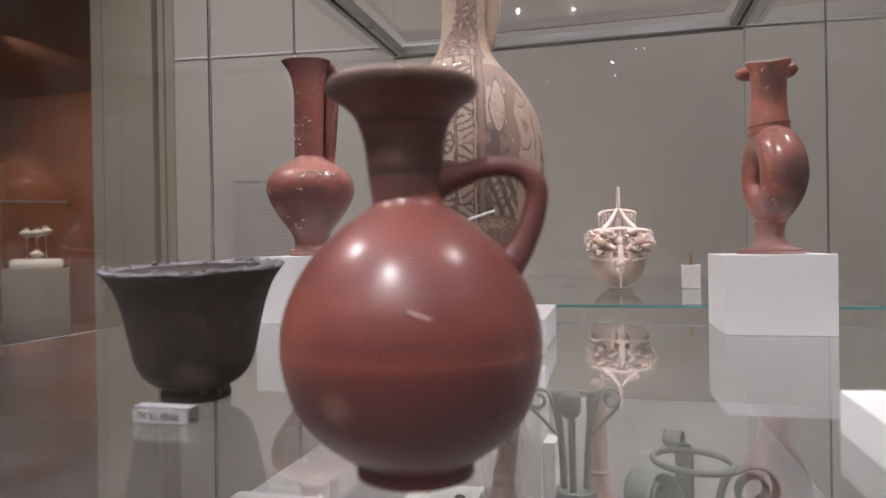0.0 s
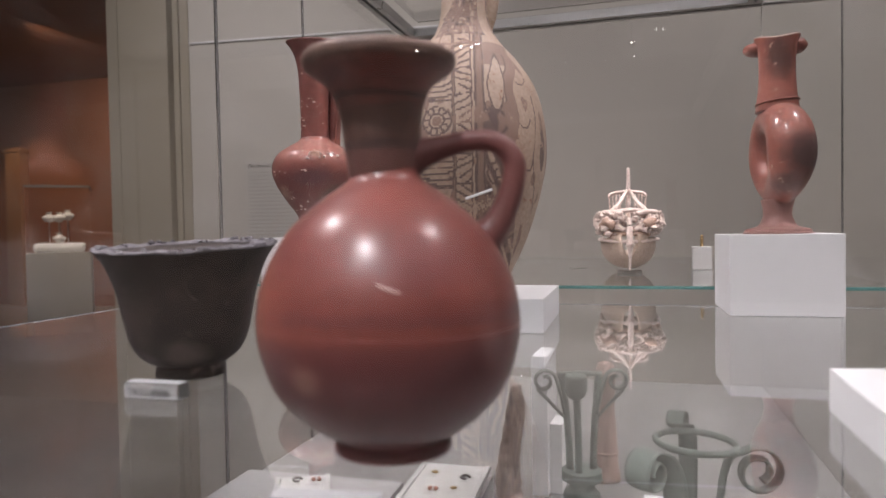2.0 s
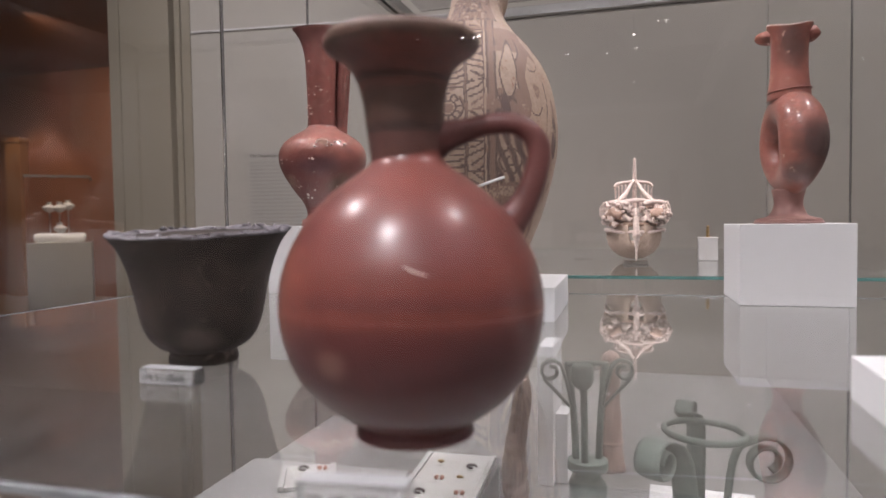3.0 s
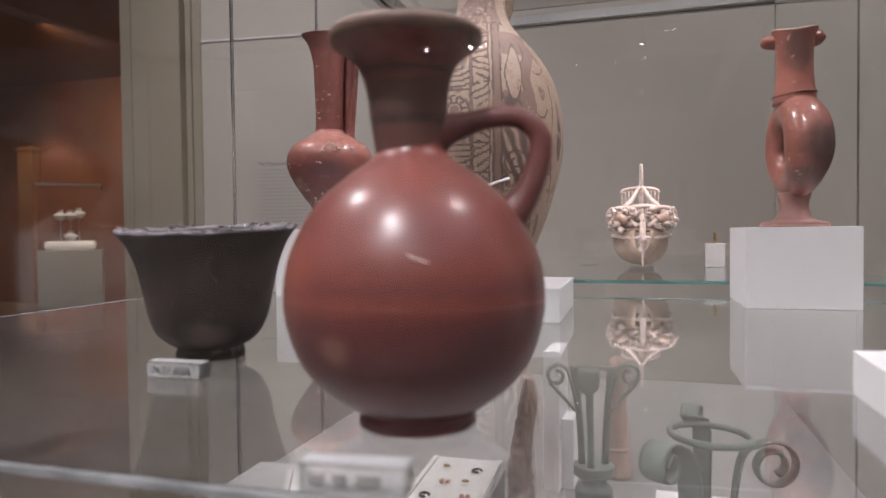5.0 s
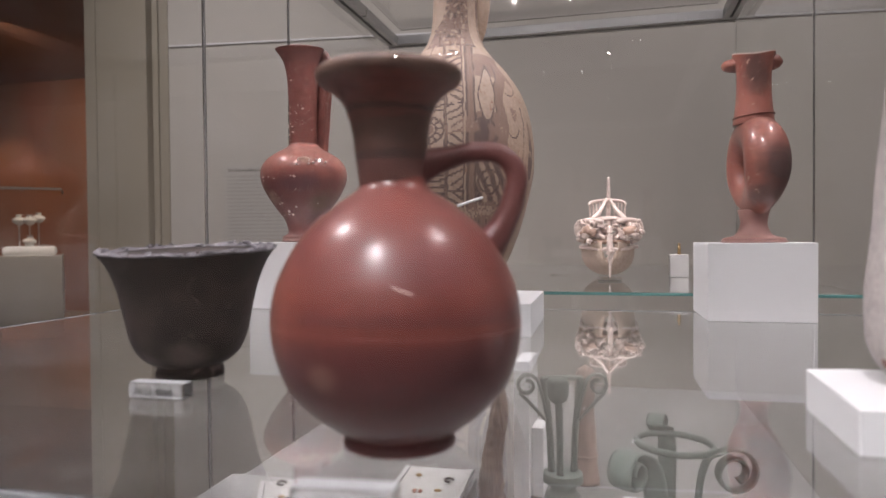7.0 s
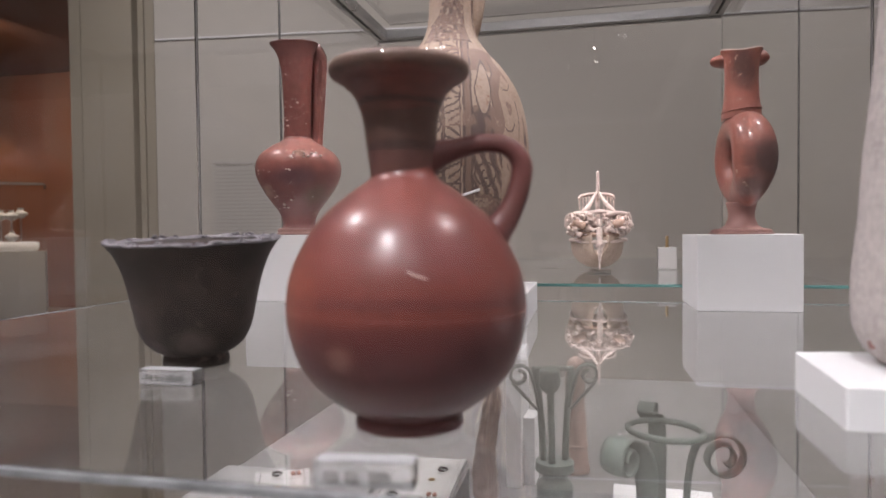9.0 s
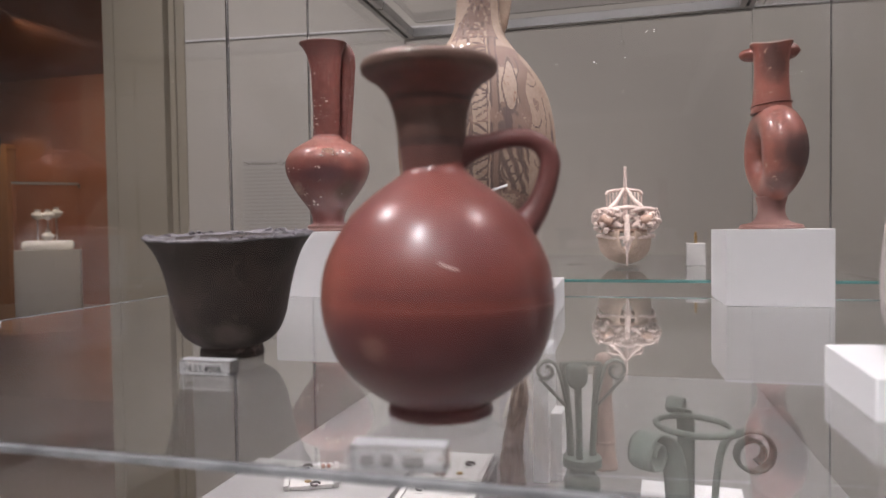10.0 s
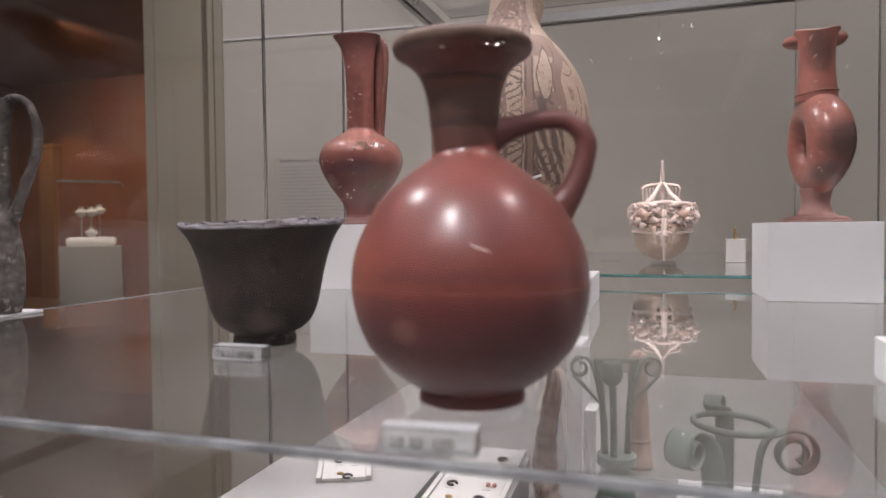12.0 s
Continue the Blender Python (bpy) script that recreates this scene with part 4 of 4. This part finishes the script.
# ---- things on the far shelf ----
def boat():
    b = thing("model_boat", (0.1995, 1.0, 1.2135), "buff terracotta model ship with clay rails and mast seen bow-on", "model ship", turn=2)
    clear(part("pad", box(-0.022, 0.022, -0.012, 0.02, 0.0, 0.004, 0.0005), M_ACRYL, b, "clear pad", smooth=False))
    bm = bmesh.new()
    rows = []
    L, n, segs = 0.26, 40, 28
    for i in range(n + 1):
        u = i / n
        y = -0.03 + L * u
        wdt = 0.0525 * max(0.02, math.sin(math.pi * (0.06 + 0.88 * u))) ** 0.5 * (1.0 if u > 0.05 else 0.75 + 5 * u)
        keel = 0.0045 + 0.022 * (2 * u - 1) ** 4
        gun = 0.052 + 0.014 * (2 * u - 1) ** 2
        row = []
        for k in range(segs + 1):
            a = math.pi * k / segs
            x = -wdt * math.cos(a)
            z = gun - (gun - keel) * math.sin(a) ** 0.75
            row.append(bm.verts.new((x, y, z)))
        for k in range(segs, -1, -1):
            a = math.pi * k / segs
            x = -(wdt - 0.004) * math.cos(a)
            z = gun - (gun - keel - 0.005) * math.sin(a) ** 0.75
            row.append(bm.verts.new((x, y, z)))
        rows.append(row)
    m = len(rows[0])
    for i in range(n):
        for k in range(m):
            bm.faces.new((rows[i][k], rows[i][(k + 1) % m], rows[i + 1][(k + 1) % m], rows[i + 1][k]))
    bm.faces.new(list(reversed(rows[0])))
    bm.faces.new(rows[-1])
    hull = part("hull", bm, M_HULL, b)
    part("stem", tube([(0, -0.031, 0.006), (0, -0.036, 0.03), (0, -0.038, 0.052), (0, -0.034, 0.075), (0, -0.028, 0.092)], [0.0016, 0.0030, 0.0062, 0.0052, 0.0035], 24, 10, rough=0.3), M_TERRA, hull, "raised bow post")
    part("figurehead", lump((0, -0.040, 0.049), (0.0075, 0.006, 0.009), 4, rough=0.6), M_TERRA, b)
    for s in (-1, 1):
        side = [(s * 0.003, -0.034, 0.054), (s * 0.024, -0.020, 0.0535), (s * 0.046, 0.0, 0.057), (s * 0.0535, 0.05, 0.056), (s * 0.050, 0.16, 0.056)]
        part("gunwale", tube(side, 0.0032, 40, 8, rough=0.15), M_TERRA, hull)
        part("wale", tube([(x, y + 0.004, z + 0.0125) for x, y, z in side], [0.003, 0.005, 0.005, 0.004, 0.003], 40, 8, rough=0.3), M_TERRADK, hull, "darker brown side rail")
        part("bulwark", tube([(s * 0.008, -0.026, 0.072), (s * 0.030, -0.010, 0.082), (s * 0.052, 0.012, 0.088), (s * 0.058, 0.06, 0.086), (s * 0.052, 0.16, 0.08)], [0.004, 0.0065, 0.0075, 0.006, 0.005], 60, 12, rough=0.8), M_TERRA, b)
        part("top_rail", tube([(s * 0.012, -0.020, 0.1000), (s * 0.034, -0.006, 0.1035), (s * 0.054, 0.014, 0.100), (s * 0.0605, 0.030, 0.0915), (s * 0.059, 0.034, 0.079)], [0.0035, 0.0042, 0.0042, 0.0045, 0.004], 36, 9, rough=0.25), M_TERRA, b)
        part("oar_bundle", tube([(s * 0.026, -0.024, 0.080), (s * 0.040, -0.020, 0.086), (s * 0.053, -0.010, 0.078)], [0.007, 0.008, 0.004], 14, 9, rough=0.5), M_TERRADK, b)
        part("peg", tube([(s * 0.036, -0.025, 0.077), (s * 0.050, -0.022, 0.079)], 0.0026, 6, 8), M_TERRA, b)
        part("stay", tube([(s * 0.003, 0.045, 0.142), (s * 0.016, 0.02, 0.120), (s * 0.030, -0.002, 0.104)], [0.0026, 0.0040, 0.0050], 16, 9, rough=0.2), M_TERRA, b)
        for k in range(4):
            part("deck_post", tube([(s * (0.014 + 0.0065 * k), 0.10, 0.104), (s * (0.015 + 0.0068 * k), 0.10, 0.138)], 0.0018, 4, 8), M_TERRA, b)
    part("deck_ridge", tube([(-0.040, 0.0, 0.100), (0.0, -0.012, 0.106), (0.040, 0.0, 0.100)], 0.0042, 20, 9, rough=0.3), M_TERRA, b)
    part("stern_rail", tube([(-0.036, 0.098, 0.133), (-0.030, 0.10, 0.1395), (0.0, 0.102, 0.143), (0.030, 0.10, 0.1395), (0.036, 0.098, 0.133)], 0.0034, 24, 9, rough=0.2), M_TERRA, b)
    part("deck", box(-0.044, 0.044, 0.0, 0.19, 0.07, 0.076, 0.002), M_TERRADK, b, smooth=False)
    part("mast", tube([(0, 0.05, 0.074), (0.0005, 0.05, 0.14), (0.0005, 0.048, 0.182)], [0.0055, 0.0042, 0.0028], 18, 10, rough=0.15), M_TERRA, b)
    bm = bmesh.new()
    for k in range(230):
        s = -1 if k % 2 else 1
        lump((s * rng.uniform(0.008, 0.057), rng.uniform(-0.028, 0.012), rng.uniform(0.064, 0.103)), (rng.uniform(0.0015, 0.0065), rng.uniform(0.002, 0.005), rng.uniform(0.0015, 0.0050)), k, bm, 0.9, 2)
    tagged(part("clay_lumps", bm, M_TERRA, b, "hand-pressed clay lumps"), kind="stuff")
    return b


for piece in boat().children:
    piece.scale.x = 0.92
white_block(0.307, 0.340, 1.085, 1.118, 1.2133, 1.2545, -3, "tiny pale painted cube on the glass shelf", M_CARD)
pin = thing("amulet", (0.3235, 1.10, 1.2546), "tiny bronze standing amulet on a cube", "amulet")
part("shaft", lathe([(0.0, 0.0), (0.0034, 0.0), (0.0026, 0.006), (0.0034, 0.012), (0.0022, 0.0155), (0.003, 0.019), (0.0, 0.0215)], 20, 24, 0.1, 3.0), M_GOLD, pin)
tagged(part("tag_strip", box(0.0, 0.035, 0, 0.012, 0, 0.002, 0.0004), M_ACRYL, smooth=False), "small clear acrylic tag lying on the glass shelf", "label", group="number tags").matrix_world = pose(0.085, 1.14, 1.2132, 0, 0, 4)


# ---- things on the deck below ----
def scroll(centre, radius, turns, start, axis, width, thick, material, parent, sign=1, tail=None):
    """A rolled bronze strip: tail points first, then the coil; axis: the way of its width."""
    ax = Vector(axis).normalized()
    right = ax.cross(Vector((0, 0, 1))).normalized()
    pts = [Vector(p) for p in (tail or [])]
    n = int(turns * 14)
    for k in range(n + 1):
        a = start + sign * k / n * turns * 2 * math.pi
        r = radius * (1 - 0.62 * k / n)
        pts.append(Vector(centre) + right * r * math.cos(a) + Vector((0, 0, 1)) * r * math.sin(a))
    return part("scroll", tube(pts, width, len(pts) * 3, 8, thick / width, side=ax), material, parent)


def lampstand():
    s = thing("bronze_stand", (0.135, 0.76, ZD), "green-patinated bronze stand with three scrolled rods", "stand", turn=14)
    part("disc", lathe([(0.0, 0.060), (0.026, 0.060), (0.0275, 0.064), (0.0275, 0.071), (0.025, 0.0735), (0.0, 0.072)], 48, 16, 0.02, 5), M_VERDI, s)
    part("socket", lathe([(0.03, 0.0), (0.031, 0.008), (0.026, 0.02), (0.025, 0.04), (0.018, 0.0485), (0.017, 0.061)], 40, 20, 0.05, 6), M_VERDI, s)
    for k, (dx, dy) in enumerate(((-0.018, 0.006), (0.019, 0.006), (-0.007, -0.014))):
        part("rod", tube([(dx * 0.85, dy * 0.85, 0.071), (dx * 1.0, dy, 0.13), (dx * 1.35, dy * 1.3, 0.196), (dx * 1.5, dy * 1.5, 0.205)], [0.0050, 0.0048, 0.0052, 0.005], 20, 10, rough=0.1), M_VERDI, s)
    part("cross_bar", tube([(-0.030, 0.008, 0.205), (0, 0.006, 0.206), (0.030, 0.008, 0.205)], 0.0036, 8, 8, rough=0.1), M_VERDI, s)
    part("knob", lathe([(0.0, 0.176), (0.008, 0.177), (0.0145, 0.186), (0.0150, 0.200), (0.013, 0.209), (0.0, 0.210)], 32, 20, 0.05, 3), M_VERDI, s).location = (-0.010, -0.018, 0)
    for sx in (-1, 1):
        scroll((sx * 0.050, 0.002, 0.1965), 0.0165, 1.25, math.pi * (0.95 if sx > 0 else 0.05), (0, 1, 0), 0.0080, 0.0024, M_VERDI, s, -sx, [(sx * 0.022, 0.006, 0.150), (sx * 0.027, 0.005, 0.175)])
        part("strut", tube([(sx * 0.0235, 0.004, 0.146), (sx * 0.045, 0.002, 0.170), (sx * 0.061, 0.002, 0.186)], [0.002, 0.0026, 0.002], 10, 8), M_VERDI, s)


lampstand()


def ring_stand():
    s = thing("bronze_ring_stand", (0.266, 0.54, ZD), "green bronze ring stand on three strap legs with scrolls", "stand", turn=12)
    ring = [(0.0385 * math.cos(a), 0.0385 * math.sin(a), 0.189 - 0.0015 * math.cos(a)) for a in [k * math.pi / 10 for k in range(21)]]
    part("ring", tube(ring, 0.0036, 80, 10, rough=0.1), M_VERDI, s)
    scroll((0.0610, -0.002, 0.1600), 0.0255, 1.55, math.pi * 0.72, (0, 1, 0), 0.0085, 0.0024, M_VERDI, s, -1, [(0.018, -0.006, 0.0), (0.019, -0.006, 0.09), (0.025, -0.004, 0.150), (0.034, -0.002, 0.175)])
    scroll((-0.058, -0.042, 0.1730), 0.0205, 1.35, math.pi * 0.30, (-0.7, 0.7, 0), 0.0140, 0.0022, M_VERDI, s, 1, [(-0.024, -0.026, 0.0), (-0.024, -0.026, 0.09), (-0.028, -0.028, 0.150), (-0.036, -0.033, 0.180)])
    scroll((-0.005, 0.046, 0.1975), 0.0120, 1.1, 0.0, (1, -0.5, 0), 0.0100, 0.0022, M_VERDI, s, 1, [(0.005, 0.046, 0.0), (0.005, 0.046, 0.10), (0.005, 0.046, 0.185)])
    part("foot_ring", tube([(0.030 * math.cos(a), 0.034 * math.sin(a) + 0.006, 0.004) for a in [k * math.pi / 8 for k in range(17)]], 0.004, 40, 8), M_VERDI, s)


ring_stand()


def horn():
    h = thing("ivory_figure_fragment", (0.044, 0.70, ZD), "brown cracked ivory upright fragment on the deck", "sculpture")
    part("shaft", tube([(0.006, 0, 0.0), (0.0, 0, 0.05), (-0.001, 0, 0.09), (0.004, 0, 0.13), (0.010, 0, 0.17), (0.011, 0, 0.202)], [0.021, 0.0215, 0.0195, 0.016, 0.0145, 0.009], 50, 20, 0.8, rough=0.25), M_BONE, h)


horn()


def clay_column():
    c = thing("clay_figure", (0.160, 0.93, ZD), "pink clay upright figure fragment on the deck", "sculpture")
    part("shaft", lathe([(0.0, 0.0), (0.022, 0.0), (0.021, 0.020), (0.019, 0.040), (0.0205, 0.046), (0.0185, 0.052), (0.0175, 0.08), (0.0155, 0.11), (0.017, 0.15), (0.014, 0.185), (0.0, 0.195)], 48, 60, 0.18, 17.0), M_PINKCLAY, c)


clay_column()


def deck_block(x0, x1, y0, y1, z1, label):
    white_block(x0, x1, y0, y1, ZD + 0.0005, z1, -3, label)


deck_block(0.057, 0.081, 0.835, 0.92, 1.094, "tall narrow white painted block on the deck")
deck_block(0.0815, 0.100, 0.85, 0.90, 0.988, "white painted block behind the bronze stand")
deck_block(0.215, 0.345, 0.66, 0.76, 0.925, "low white painted block under the bronze ring stand")


def jewel_tray(at, turn, tilt, w, d, seed, label):
    t = thing("jewellery_tray", at, label, "tray", group="jewellery trays")
    t.matrix_world = pose(*at, tilt, 0, turn)
    part("card", box(-w / 2, w / 2, -d / 2, d / 2, 0.0, 0.006, 0.0008), M_CARD, t, smooth=False)
    part("margin", box(-w / 2 - 0.008, -w / 2 - 0.001, -d / 2, d / 2, 0.0, 0.0075, 0.0006), M_CARD, t, smooth=False)
    part("margin", box(w / 2 + 0.001, w / 2 + 0.008, -d / 2, d / 2, 0.0, 0.0075, 0.0006), M_CARD, t, smooth=False)
    r = random.Random(seed)
    for row in range(max(2, round(d / 0.045))):
        for col in range(2):
            x, y = (col - 0.5) * w * 0.42 + r.uniform(-0.008, 0.008), -d * 0.42 + row * 0.045 + r.uniform(-0.005, 0.005)
            kind = (row + col + seed) % 3
            if kind == 0:
                part("earring", tube([(x + 0.006 * math.cos(a), y + 0.006 * math.sin(a), 0.0078) for a in [k * math.pi / 6 for k in range(11)]], 0.0017, 24, 8), M_DARKBEAD, t)
            elif kind == 1:
                part("bead", lump((x, y, 0.0085), (0.0032, 0.005, 0.0026), col), M_CARNEL, t)
                part("bead", lump((x + 0.008, y, 0.0085), (0.0032, 0.005, 0.0026), col + 4), M_CARNEL, t)
            else:
                part("pendant", lump((x, y, 0.0082), (0.005, 0.0028, 0.0022), col + 9), M_GOLD, t)
            part("caption_bar", box(x - 0.006, x + 0.006, y - 0.0125, y - 0.0108, 0.0061, 0.0064), M_PRINT, t, smooth=False)


white_block(-0.095, 0.012, 0.50, 0.76, ZD + 0.0005, 0.935, 1, "low pale grey riser on the deck", M_RISER)
white_block(-0.36, -0.112, 0.42, 0.72, ZD + 0.0005, 0.928, 1, "low pale grey riser on the deck", M_RISER)
jewel_tray((-0.042, 0.635, 0.9375), 1, 2, 0.085, 0.24, 1, "ivory card tray with small pinned jewellery")
jewel_tray((-0.238, 0.650, 0.9315), 24, 5, 0.060, 0.065, 2, "ivory card tray with small pinned jewellery")
